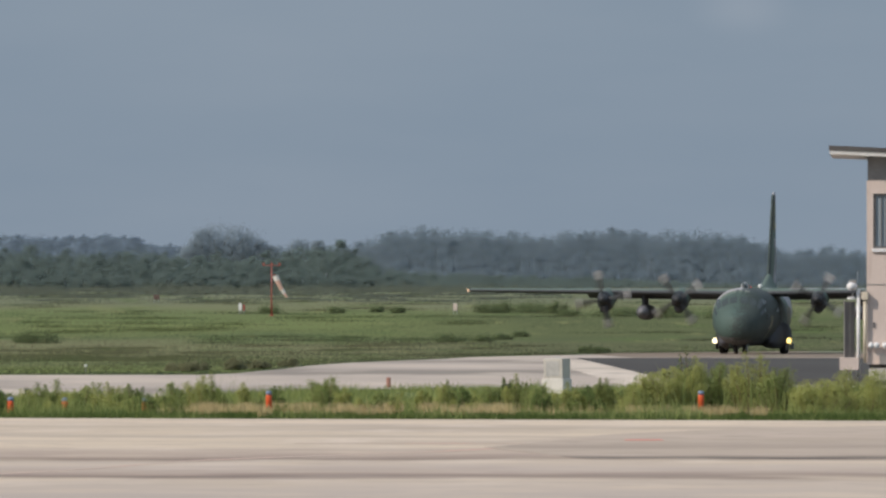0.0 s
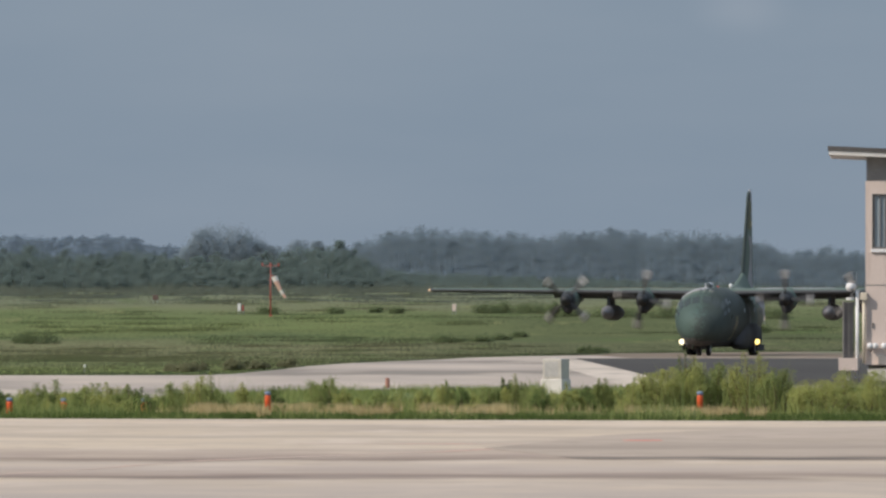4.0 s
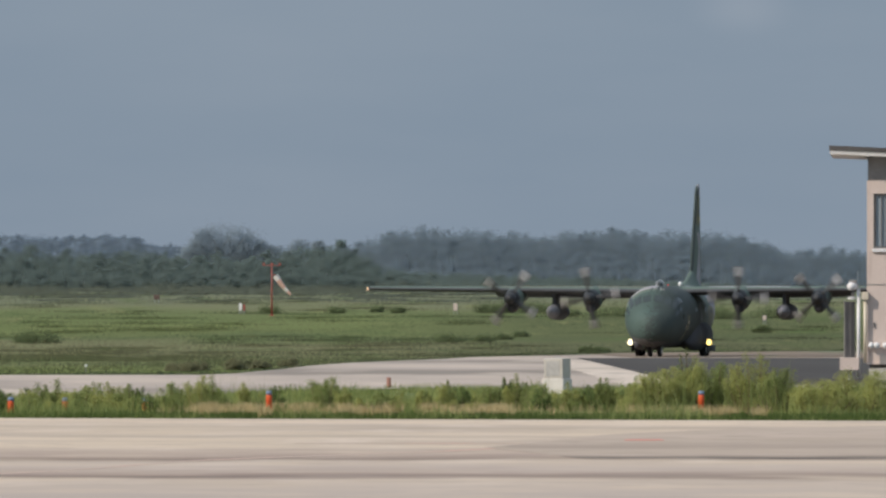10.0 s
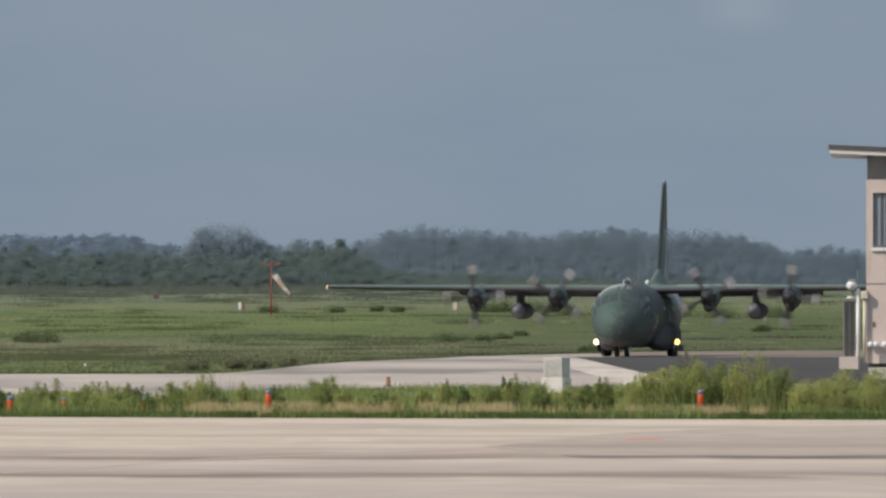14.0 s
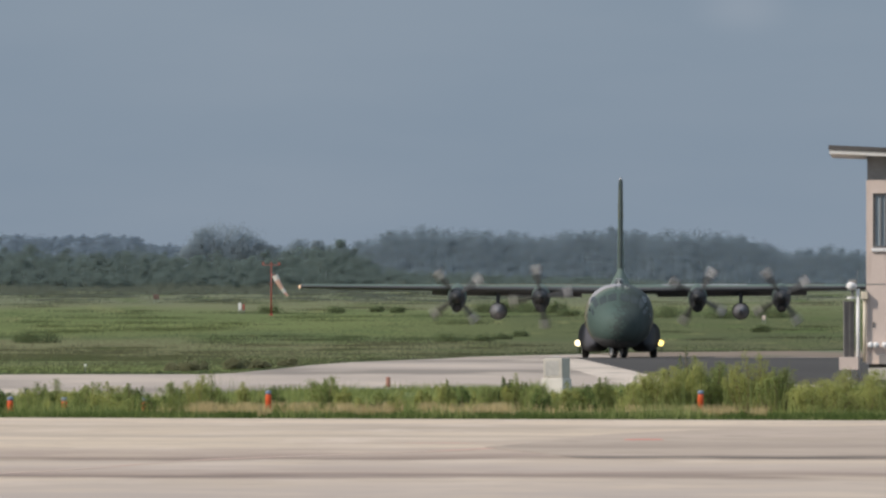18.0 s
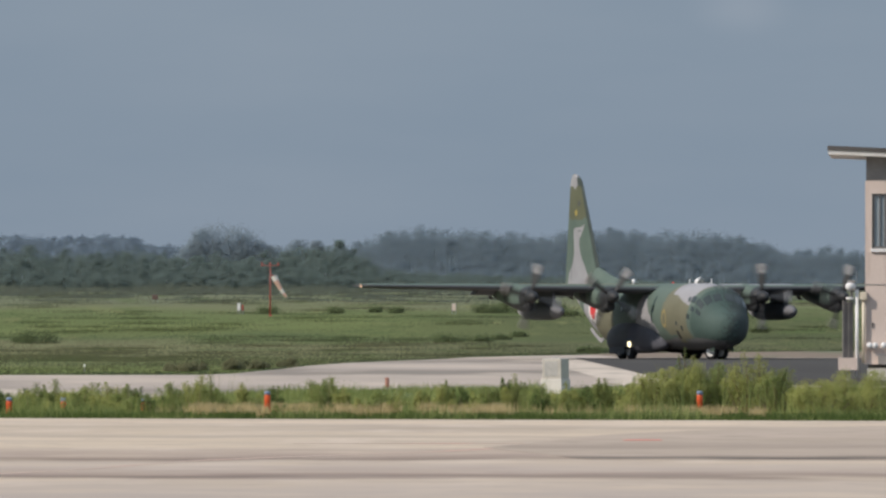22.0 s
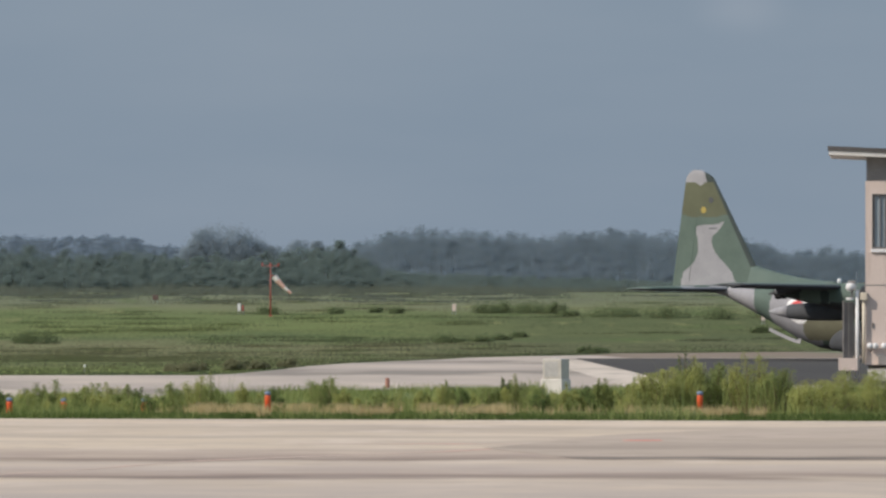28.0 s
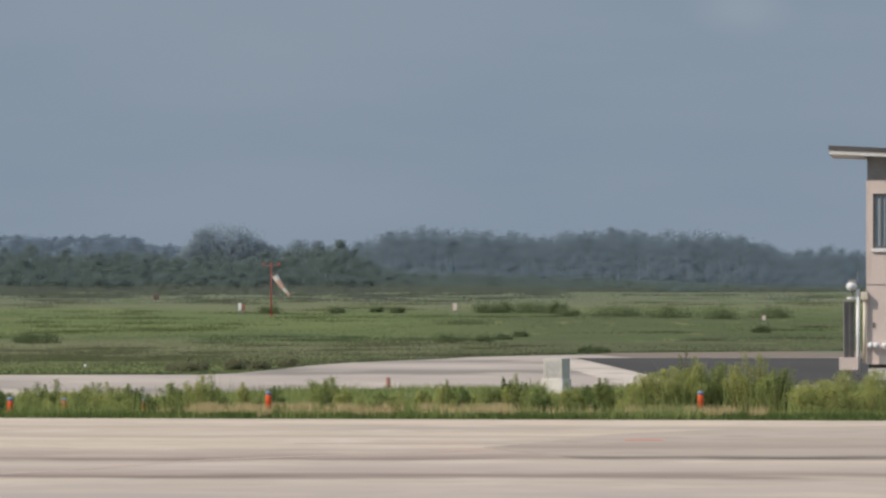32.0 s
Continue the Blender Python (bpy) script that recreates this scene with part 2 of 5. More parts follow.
M["red_line"] = tint(material("worn_red_paint", (0.64, 0.33, 0.26), (0.70, 0.40, 0.32), 0.8, scale=1.5, fine=6), 0.8, (0.4, 0.1, 1), (0.52, 0.40, 0.32), 0.36, 0.50)
M["green"] = material("camouflage_green", (0.084, 0.124, 0.102), (0.114, 0.158, 0.131), 0.75, scale=0.7, fine=7, bump=0.03)
M["deep_green"] = material("camouflage_and_shade_green", (0.030, 0.045, 0.041), (0.044, 0.062, 0.057), 0.75, scale=0.7, fine=7, bump=0.03)
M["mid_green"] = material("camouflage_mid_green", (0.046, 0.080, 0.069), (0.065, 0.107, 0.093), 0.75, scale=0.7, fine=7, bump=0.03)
M["tan"] = material("camouflage_olive_tan", (0.132, 0.130, 0.084), (0.172, 0.168, 0.112), 0.75, scale=0.7, fine=7, bump=0.03)
M["olive"] = material("camouflage_dark_olive", (0.092, 0.100, 0.058), (0.120, 0.128, 0.076), 0.75, scale=0.7, fine=7, bump=0.03)
M["pale"] = material("camouflage_pale_grey", (0.27, 0.27, 0.285), (0.35, 0.35, 0.365), 0.75, scale=0.7, fine=7, bump=0.03)
M["belly"] = material("dark_belly_grey", (0.060, 0.065, 0.071), (0.086, 0.092, 0.101), 0.8, scale=0.8, fine=6, bump=0.03)
M["nacelle"] = material("nacelle_dark", (0.038, 0.048, 0.048), (0.060, 0.074, 0.072), 0.5, scale=1.5, fine=9, bump=0.03)
M["tank_cap"] = material("tank_nose_grey", (0.14, 0.145, 0.16), (0.20, 0.205, 0.22), 0.6, scale=1.5, fine=9, bump=0.03)
M["front_belly"] = material("mauve_grey_belly", (0.135, 0.134, 0.138), (0.185, 0.184, 0.188), 0.8, scale=0.7, fine=7, bump=0.03)
M["bulge"] = material("blue_grey_bulge_paint", (0.070, 0.073, 0.090), (0.096, 0.100, 0.120), 0.8, scale=0.7, fine=7, bump=0.03)
M["soot"] = material("sooty_engine_black", (0.018, 0.020, 0.022), (0.032, 0.035, 0.038), 0.6, scale=1.5, fine=9, bump=0.03)
M["black"] = material("black_rubber", (0.012, 0.012, 0.013), (0.025, 0.025, 0.026), 0.8, scale=4, fine=30)
M["hub"] = material("white_wheel_hub", (0.6, 0.6, 0.58), (0.75, 0.75, 0.73), 0.5, scale=6, fine=30, bump=0.05)
M["steel"] = material("steel_strut", (0.30, 0.31, 0.32), (0.42, 0.43, 0.44), 0.4, 0.6, scale=4, fine=30, bump=0.05)
M["blade"] = material("propeller_blade_grey", (0.235, 0.228, 0.222), (0.315, 0.306, 0.298), 0.5, scale=3, fine=20, bump=0.03)
M["blade_dark"] = material("propeller_blade_root", (0.03, 0.03, 0.03), (0.06, 0.06, 0.06), 0.6, scale=3, fine=20, bump=0.03)
M["glass"] = material("dark_window_glass", (0.036, 0.050, 0.050), (0.056, 0.072, 0.072), 0.15, scale=2, fine=9, bump=0.0)
M["white"] = material("white_paint", (0.72, 0.72, 0.71), (0.83, 0.83, 0.82), 0.5, scale=3, fine=20, bump=0.05)
M["red"] = material("red_paint", (0.55, 0.03, 0.03), (0.68, 0.05, 0.045), 0.5, scale=3, fine=20, bump=0.03)
M["yellow"] = material("yellow_paint", (0.27, 0.22, 0.09), (0.33, 0.27, 0.11), 0.5, scale=3, fine=20, bump=0.03)
M["badge_yellow"] = material("badge_yellow_paint", (0.36, 0.28, 0.07), (0.44, 0.35, 0.09), 0.6, scale=3, fine=20, bump=0.03)
M["orange"] = material("orange_plastic", (0.62, 0.085, 0.022), (0.75, 0.13, 0.035), 0.45, scale=4, fine=30, bump=0.05)
M["faded_red"] = material("faded_red_paint", (0.33, 0.17, 0.125), (0.42, 0.23, 0.18), 0.8, scale=4, fine=30)
M["blue_cap"] = material("blue_grey_cap", (0.14, 0.19, 0.30), (0.22, 0.27, 0.38), 0.5, scale=6, fine=30, bump=0.05)
M["sock_white"] = material("sock_white_cloth", (0.70, 0.66, 0.62), (0.80, 0.76, 0.72), 0.9, scale=3, fine=30)
M["sock_orange"] = material("sock_orange_cloth", (0.62, 0.38, 0.30), (0.72, 0.48, 0.39), 0.9, scale=3, fine=30)
M["mast_red"] = material("red_lattice_paint", (0.30, 0.065, 0.05), (0.38, 0.09, 0.07), 0.6, scale=3, fine=20)
M["mast_dark"] = material("dull_brown_paint", (0.10, 0.065, 0.055), (0.15, 0.095, 0.08), 0.8, scale=3, fine=20)
M["plaster"] = tint(material("pinkish_plaster_wall", (0.62, 0.52, 0.455), (0.71, 0.605, 0.54), 0.9, scale=0.6, fine=9, bump=0.1), 0.7, (3, 3, 0.3), (0.47, 0.385, 0.335), 0.55, 0.75)
# grey of small fittings, and of the eave's shadow painted on the upper wall
M["board"] = material("fitting_and_shade_grey", (0.221, 0.208, 0.195), (0.325, 0.305, 0.286), 0.85, scale=1, fine=10, bump=0.1)
M["fascia"] = material("pale_fascia", (0.66, 0.64, 0.60), (0.76, 0.74, 0.70), 0.7, scale=1, fine=10, bump=0.05)
M["roof"] = material("dark_roofing", (0.07, 0.066, 0.062), (0.12, 0.112, 0.105), 0.85, scale=1, fine=10, bump=0.1)
M["cream"] = material("cream_pipe_paint", (0.62, 0.55, 0.42), (0.72, 0.65, 0.52), 0.5, scale=2, fine=20, bump=0.05)
M["panel"] = material("dark_louvre_metal", (0.115, 0.114, 0.114), (0.16, 0.158, 0.157), 0.6, scale=2, fine=15, bump=0.05)
M["concrete"] = material("pale_concrete", (0.46, 0.43, 0.385), (0.62, 0.585, 0.53), 0.9, scale=1.5, fine=12, bump=0.2)
M["whitewash"] = material("whitewashed_concrete", (0.60, 0.57, 0.52), (0.72, 0.69, 0.64), 0.9, scale=1.5, fine=12, bump=0.2)
M["block_grey"] = tint(material("grey_weathered_concrete", (0.40, 0.385, 0.37), (0.54, 0.525, 0.505), 0.9, scale=1.5, fine=12, bump=0.2), 2.0, (2, 2, 0.6), (0.38, 0.37, 0.36), 0.5, 0.7)
M["window"] = material("window_glass", (0.27, 0.32, 0.35), (0.33, 0.38, 0.41), 0.05, scale=1, fine=5, bump=0.0)
M["curtain"] = material("pale_blind", (0.35, 0.38, 0.38), (0.48, 0.50, 0.50), 0.8, scale=2, fine=12)
M["leaf"] = material("weed_leaf", (0.155, 0.200, 0.064), (0.330, 0.375, 0.145), 0.6, scale=0.8, fine=8, bump=0, island=0.4, thin=0.4, porous=0.3)
M["leaf_light"] = material("bright_leaf", (0.245, 0.272, 0.080), (0.455, 0.470, 0.180), 0.6, scale=0.8, fine=8, bump=0, island=0.4, thin=0.4, porous=0.3)
M["leaf_dull"] = material("dull_leaf", (0.090, 0.135, 0.045), (0.194, 0.247, 0.090), 0.6, scale=0.8, fine=8, bump=0, island=0.4, thin=0.4, porous=0.3)
M["shrub"] = material("dark_shrub", (0.108, 0.144, 0.068), (0.152, 0.188, 0.094), 0.8, scale=0.3, fine=2.0, bump=0, island=0.12, thin=0.4, porous=0.3)
M["brown_shrub"] = material("brown_shrub", (0.155, 0.165, 0.092), (0.196, 0.200, 0.120), 0.8, scale=0.3, fine=2.0, bump=0, island=0.12, thin=0.4, porous=0.3)
# scrub at the wood's foot, with haze put into its grey-green
M["scrub"] = material("hazed_low_scrub", (0.150, 0.172, 0.134), (0.178, 0.200, 0.156), 0.8, scale=0.15, fine=1.5, bump=0, island=0.06, thin=0.5, porous=0.55)
M["stem"] = material("woody_stem", (0.130, 0.104, 0.052), (0.221, 0.169, 0.091), 0.8, scale=3, fine=20)
M["straw"] = material("dry_grass", (0.44, 0.34, 0.175), (0.64, 0.53, 0.30), 0.8, scale=0.5, fine=8, bump=0, island=0.4, thin=0.4)
M["fringe"] = material("mown_grass", (0.072, 0.108, 0.032), (0.132, 0.176, 0.058), 0.7, scale=0.5, fine=8, bump=0, island=0.4, thin=0.4)
M["field"] = material("meadow_grass", (0.110, 0.142, 0.063), (0.180, 0.208, 0.102), 0.8, scale=0.05, fine=1.0, bump=0, island=0.04, thin=0.5, porous=0.48)


def zones(m, stops):
    """Meadow growth in long zones across the land, with wandering borders: metres away and colour."""
    n, l = m.node_tree.nodes, m.node_tree.links
    b = n["Principled BSDF"]
    geo, sep, mp, t, add, r, ramp, mix = (n.new("ShaderNode" + k) for k in ("NewGeometry", "SeparateXYZ", "Mapping", "TexNoise", "Math", "MapRange", "ValToRGB", "MixRGB"))
    l.new(geo.outputs["Position"], sep.inputs[0])
    mp.inputs["Scale"].default_value = (0.035, 0.009, 0.0)
    l.new(geo.outputs["Position"], mp.inputs[0])
    l.new(mp.outputs[0], t.inputs["Vector"])
    t.inputs["Scale"].default_value, t.inputs["Detail"].default_value = 1.0, 5
    add.operation = "MULTIPLY_ADD"
    l.new(t.outputs[0], add.inputs[0])
    add.inputs[1].default_value = 170.0
    l.new(sep.outputs[1], add.inputs[2])
    r.inputs["From Min"].default_value, r.inputs["From Max"].default_value = 440 + 85, 1440 + 85
    l.new(add.outputs[0], r.inputs["Value"])
    l.new(r.outputs[0], ramp.inputs[0])
    for i, (away, colour) in enumerate(stops):
        e = ramp.color_ramp.elements[i] if i < 2 else ramp.color_ramp.elements.new(1.0)
        e.position = (away - 440) / 1000
        e.color = (*colour, 1)
    old = b.inputs["Base Color"].links[0].from_socket
    mix.inputs[0].default_value = 0.78
    l.new(old, mix.inputs[1])
    l.new(ramp.outputs[0], mix.inputs[2])
    l.new(mix.outputs[0], b.inputs["Base Color"])
    # darker, greyer growth towards the building
    east, near, both, mix2 = (n.new("ShaderNode" + k) for k in ("MapRange", "MapRange", "Math", "MixRGB"))
    for node, socket, a, c, top in ((east, sep.outputs[0], -8.0, 9.0, 0.68), (near, add.outputs[0], 1130.0, 1060.0, 1.0)):
        node.inputs["From Min"].default_value, node.inputs["From Max"].default_value, node.inputs["To Max"].default_value = a, c, top
        l.new(socket, node.inputs["Value"])
    both.operation = "MULTIPLY"
    l.new(east.outputs[0], both.inputs[0])
    l.new(near.outputs[0], both.inputs[1])
    l.new(both.outputs[0], mix2.inputs[0])
    l.new(mix.outputs[0], mix2.inputs[1])
    mix2.inputs[2].default_value = (0.096, 0.110, 0.062, 1)
    l.new(mix2.outputs[0], b.inputs["Base Color"])
    for link in list(n["Principled BSDF"].inputs["Base Color"].links):
        for node in n:
            if node.bl_idname == "ShaderNodeBsdfTranslucent":
                l.new(link.from_socket, node.inputs["Color"])


ZONES = [(440, (0.150, 0.192, 0.072)), (500, (0.180, 0.208, 0.086)), (560, (0.156, 0.174, 0.088)), (690, (0.166, 0.168, 0.096)), (800, (0.182, 0.180, 0.106)), (842, (0.102, 0.134, 0.064)),
         (872, (0.138, 0.166, 0.072)), (910, (0.158, 0.190, 0.080)), (965, (0.128, 0.162, 0.070)), (1015, (0.148, 0.178, 0.086)), (1060, (0.174, 0.182, 0.110)), (1110, (0.156, 0.170, 0.118)), (1400, (0.150, 0.168, 0.124))]
for key in ("soil_grass", "field"):
    zones(M[key], ZONES)
    tint(M[key], 0.16, (1, 0.20, 1), (0.110, 0.145, 0.064), 0.55, 0.68)
    tint(M[key], 0.30, (1, 0.14, 1), (0.205, 0.215, 0.105), 0.60, 0.74)
# haze is put into these foliage colours, bluer and paler with distance
M["wood_near"] = material("hazed_scrub_foliage", (0.164, 0.214, 0.198), (0.192, 0.246, 0.226), 0.8, scale=0.10, fine=0.5, bump=0, island=0.06, thin=0.58, porous=0.58)
M["wood_mid"] = material("hazed_wood_foliage", (0.232, 0.294, 0.334), (0.252, 0.316, 0.360), 0.85, scale=0.05, fine=0.3, bump=0, island=0.04, thin=0.6, porous=0.55)
# lit copy of wood_mid: brightness and haze are put into its colour
M["ridge_tree"] = material("lit_hazed_ridge_foliage", (0.300, 0.366, 0.408), (0.330, 0.398, 0.440), 0.85, scale=0.05, fine=0.3, bump=0, island=0.05, thin=0.6, porous=0.5)
M["wood_far"] = material("hazed_hill_foliage", (0.205, 0.268, 0.330), (0.228, 0.290, 0.352), 0.9, scale=0.03, fine=0.2, bump=0, island=0.10, thin=0.55, porous=0.5)
# the same haze is in the grey of the far bark
M["far_bark"] = material("hazed_grey_bark", (0.17, 0.19, 0.20), (0.24, 0.26, 0.27), 0.9, scale=1, fine=6)
M["lamp_white"] = glow("lit_lamp_white", (1.0, 0.86, 0.55), 2.6)
M["lamp_amber"] = glow("lit_lamp_amber", (1.0, 0.74, 0.24), 2.3)
M["tip_amber"] = glow("lit_tip_lamp", (1.0, 0.66, 0.42), 1.5)

# ================= mesh helpers =================


def mesh_object(name, verts, faces, mats, parent=None, label="", smooth=False, slots=None):
    """One mesh object from lists; mats is a material or a list of them, slots the material of each face."""
    me = bpy.data.meshes.new(name)
    me.from_pydata([tuple(v) for v in verts], [], [tuple(f) for f in faces])
    for m in mats if isinstance(mats, (list, tuple)) else [mats]:
        me.materials.append(m)
    if slots is not None:
        me.polygons.foreach_set("material_index", slots)
    if smooth:
        me.polygons.foreach_set("use_smooth", [True] * len(me.polygons))
    me.update()
    ob = new(name, me)
    if parent:
        ob.parent = parent
    if label:
        ob["label"] = label
    return ob


def part(name, bm, mat, parent, label="", smooth=False):
    bmesh.ops.recalc_face_normals(bm, faces=bm.faces)
    me = bpy.data.meshes.new(name)
    bm.to_mesh(me)
    bm.free()
    me.materials.append(mat)
    if smooth:
        me.polygons.foreach_set("use_smooth", [True] * len(me.polygons))
    ob = new(name, me)
    if parent:
        ob.parent = parent
    if label:
        ob["label"] = label
    return ob


def box(x0, y0, z0, x1, y1, z1, bevel=0.0, bm=None):
    own = bm or bmesh.new()
    made = bmesh.ops.create_cube(own, size=1)["verts"]
    bmesh.ops.scale(own, vec=(x1 - x0, y1 - y0, z1 - z0), verts=made)
    bmesh.ops.translate(own, vec=((x0 + x1) / 2, (y0 + y1) / 2, (z0 + z1) / 2), verts=made)
    if bevel and not bm:
        bmesh.ops.bevel(own, geom=own.edges[:], offset=bevel, segments=2, affect="EDGES", profile=0.5)
    return own


def tube(points, radii, sides=10, bm=None, caps=True):
    """A round bar along points."""
    own = bm or bmesh.new()
    rings = []
    for i, p in enumerate(points):
        p = Vector(p)
        a = Vector(points[max(i - 1, 0)])
        b = Vector(points[min(i + 1, len(points) - 1)])
        q = (b - a).to_track_quat("Z", "Y")
        r = radii if isinstance(radii, (int, float)) else radii[i]
        rings.append([own.verts.new(p + q @ Vector((r * math.cos(k * math.tau / sides), r * math.sin(k * math.tau / sides), 0))) for k in range(sides)])
    for a, b in zip(rings, rings[1:]):
        for k in range(sides):
            own.faces.new((a[k], a[(k + 1) % sides], b[(k + 1) % sides], b[k]))
    if caps:
        own.faces.new(list(reversed(rings[0])))
        own.faces.new(rings[-1])
    return own


def empty(name, m=None):
    ob = new(name)
    ob.empty_display_size = 0.2
    if m is not None:
        ob.matrix_world = m
    return ob


# ================= ground =================
def step(a):
    a = min(max(a, 0.0), 1.0)
    return a * a * (3 - 2 * a)


def rise(y):
    """The height of the land, which climbs gently beyond the taxiway."""
    return 6.0 * step((y - 700) / 600) + 0.0012 * max(0.0, y - 1300)


def spread(values):
    out = []
    for a, b, n in values:
        out += [a + (b - a) * i / n for i in range(n)]
    return out + [values[-1][1]]


xs = spread([(-4500, -400, 8), (-400, -60, 10), (-60, 60, 60), (60, 400, 10), (400, 4500, 8)])
ys = spread([(-500, 240, 6), (240, 440, 30), (440, 1400, 160), (1400, 2400, 24), (2400, 4950, 10)])
gv, gf = [], []
for y in ys:
    for x in xs:
        lump = 0.0
        if y > 470 and abs(x) < 400:
            lump = 0.10 * noise.noise((x * 0.05, y * 0.03, 0)) * min(1, (y - 470) / 60) * (1 if y > 800 else 0.35)
        gv.append((x, y, rise(y) + lump - (0.02 if y < 470 else 0)))
for j in range(len(ys) - 1):
    for i in range(len(xs) - 1):
        a = j * len(xs) + i
        gf.append((a, a + 1, a + 1 + len(xs), a + len(xs)))
ground = mesh_object("ground", gv, gf, M["soil_grass"], smooth=True)
tagged(ground, "wide flat airfield ground of grass and soil", "ground", kind="structure")


def along(x, table):
    return float(np.interp(x, [p[0] for p in table], [p[1] for p in table]))


def sheet(name, columns, near, far, lift, mat, rows=30, thick=0.12):
    """A pavement with thickness between a near and a far edge, lying on the land."""
    v, f = [], []
    for x in columns:
        a, b = near(x), far(x)
        for j in range(rows + 1):
            y = a + (b - a) * j / rows
            v.append((x, y, rise(y) + lift))
    n, w = len(columns), rows + 1
    for i in range(n - 1):
        for j in range(rows):
            f.append((i * w + j, (i + 1) * w + j, (i + 1) * w + j + 1, i * w + j + 1))
    rim = [i * w for i in range(n)] + [(n - 1) * w + j for j in range(1, w)] + [i * w + rows for i in range(n - 2, -1, -1)] + [j for j in range(rows - 1, 0, -1)]
    base = len(v)
    v += [(v[i][0], v[i][1], v[i][2] - thick) for i in rim]
    for k in range(len(rim)):
        k2 = (k + 1) % len(rim)
        f.append((rim[k2], rim[k], base + k, base + k2))
    return mesh_object(name, v, f, mat)


FAR_EDGE = [(-160, 425), (-40, 438), (-20.0, 441), (-10.8, 443), (-9.65, 453), (-8.05, 494), (-7.1, 529), (-5.3, 563), (-2.8, 588), (-0.1, 613), (1.7, 640), (10.8, 694), (12.4, 716), (31, 742), (90, 800), (300, 820)]
NEAR_EDGE = [(-160, 312), (-9, 314), (-5.5, 350), (3, 362), (300, 362)]
cols = spread([(-160, -40, 8), (-40, -14, 26), (-14, 4, 108), (4, 60, 56), (60, 300, 8)])
taxiway = sheet("road_taxiway", cols, lambda x: along(x, NEAR_EDGE), lambda x: along(x, FAR_EDGE), 0.05, M["taxi"])
tagged(taxiway, "pale worn concrete taxiway curving through the grass", "taxiway", kind="structure")
asphalt = sheet("road_asphalt", spread([(0, 1, 4), (1, 30, 20), (30, 280, 5)]), lambda x: 375.0, lambda x: 622.0, 0.075, M["asphalt"], 20, 0.02)
for vert in asphalt.data.vertices:
    vert.co.x += 8.45 + (622 - vert.co.y) * 0.004
strip = sheet("pavement_strip", spread([(0, 2.6, 6)]), lambda x: 372.0, lambda x: 600.0, 0.056, M["strip"], 20, 0.006)
for vert in strip.data.vertices:
    vert.co.x += 5.85 + (622 - vert.co.y) * 0.004
shoulder = sheet("pavement_shoulder", spread([(10.2, 60, 100), (60, 290, 6)]), lambda x: 634.0 + max(0.0, 12.0 - x) * 30, lambda x: max(636.0 + max(0.0, 12.0 - x) * 30, along(x, FAR_EDGE) - 0.6), 0.058, M["dirt"], 12, 0.006)
tagged(shoulder, "bare brown earth shoulder between the asphalt and the meadow", "bare earth", kind="structure")
tagged(strip, "brighter new concrete strip along the asphalt", "concrete", kind="structure")
tagged(asphalt, "dark asphalt stand beside the pale taxiway", "asphalt", kind="structure")
apron = sheet("pavement_apron", spread([(-300, -30, 6), (-30, 30, 40), (30, 300, 6)]), lambda x: -90.0, lambda x: 246.8 - 0.31 * max(-40, min(40, x)), 0.06, M["apron"], 30, 0.14)
tagged(apron, "broad pale concrete apron with dark wheel streaks", "apron", kind="structure")
PATCH_FAR = [(0.8, 193), (1.2, 195), (3.5, 214), (6, 223), (11.2, 233), (60, 240)]
patch_slab = sheet("pavement_patch", spread([(0.8, 15, 40), (15, 40, 5)]), lambda x: max(177.0, 193 - (x - 0.8) * 9), lambda x: min(along(x, PATCH_FAR), 246.0 - 0.31 * min(x, 40)), 0.066, M["apron_dark"], 24, 0.004)
tagged(patch_slab, "older greyer concrete slab let into the apron", "concrete slab", kind="structure")
RED = [(-7.5, 159), (-6.2, 164.6), (-4.35, 175.8), (-0.1, 187.5), (4.3, 204), (4.9, 206)]
red_line = sheet("trim_red_line", spread([(-7.5, 4.9, 60)]), lambda x: along(x, RED) - 0.5, lambda x: along(x, RED) + 0.5, 0.064, M["red_line"], 1, 0.003)
tagged(red_line, "faded broken red guide line on the apron", "marking", kind="structure")
for x0, y0, x1, y1 in ((-3, 199.5, 6.2, 201.5), (3.75, 203.4, 4.55, 205.6)):
    stripe = sheet("trim_red_line", [x0 + (x1 - x0) * i / 8 for i in range(9)], lambda x, y0=y0: y0 - 0.3, lambda x, y0=y0: y0 + 0.3, 0.0642, M["red_line"], 1, 0.003) if x1 - x0 > 2 else sheet("trim_red_line", [x0, (x0 + x1) / 2, x1], lambda x, y0=y0: y0, lambda x, y1=y1: y1, 0.0725, M["red_mark"], 1, 0.003)
    tagged(stripe, "faded red painted mark on the apron", "marking", kind="structure")


# ================= foliage =================
rng = np.random.default_rng(7)


def blades(name, xyz, height, width, lean, mat, even=0.0):
    """Upright blades, each one tapering triangle, on the points xyz; even blades shade together like a close sward."""
    n = len(xyz)
    turn = rng.uniform(0, math.tau, n)
    d = np.stack([np.cos(turn), np.sin(turn), np.zeros(n)], 1)
    tip = xyz + np.stack([rng.normal(0, 1, n) * lean * height, rng.normal(0, 1, n) * lean * height, height], 1)
    a, b = xyz - d * width[:, None] / 2, xyz + d * width[:, None] / 2
    soft = None
    if even:
        soft = np.array([0, -0.25, 1.0]) + rng.normal(0, 1 - even, (n, 3))
    return triangles(name, np.stack([a, b, tip], 1), mat, None, "", soft)


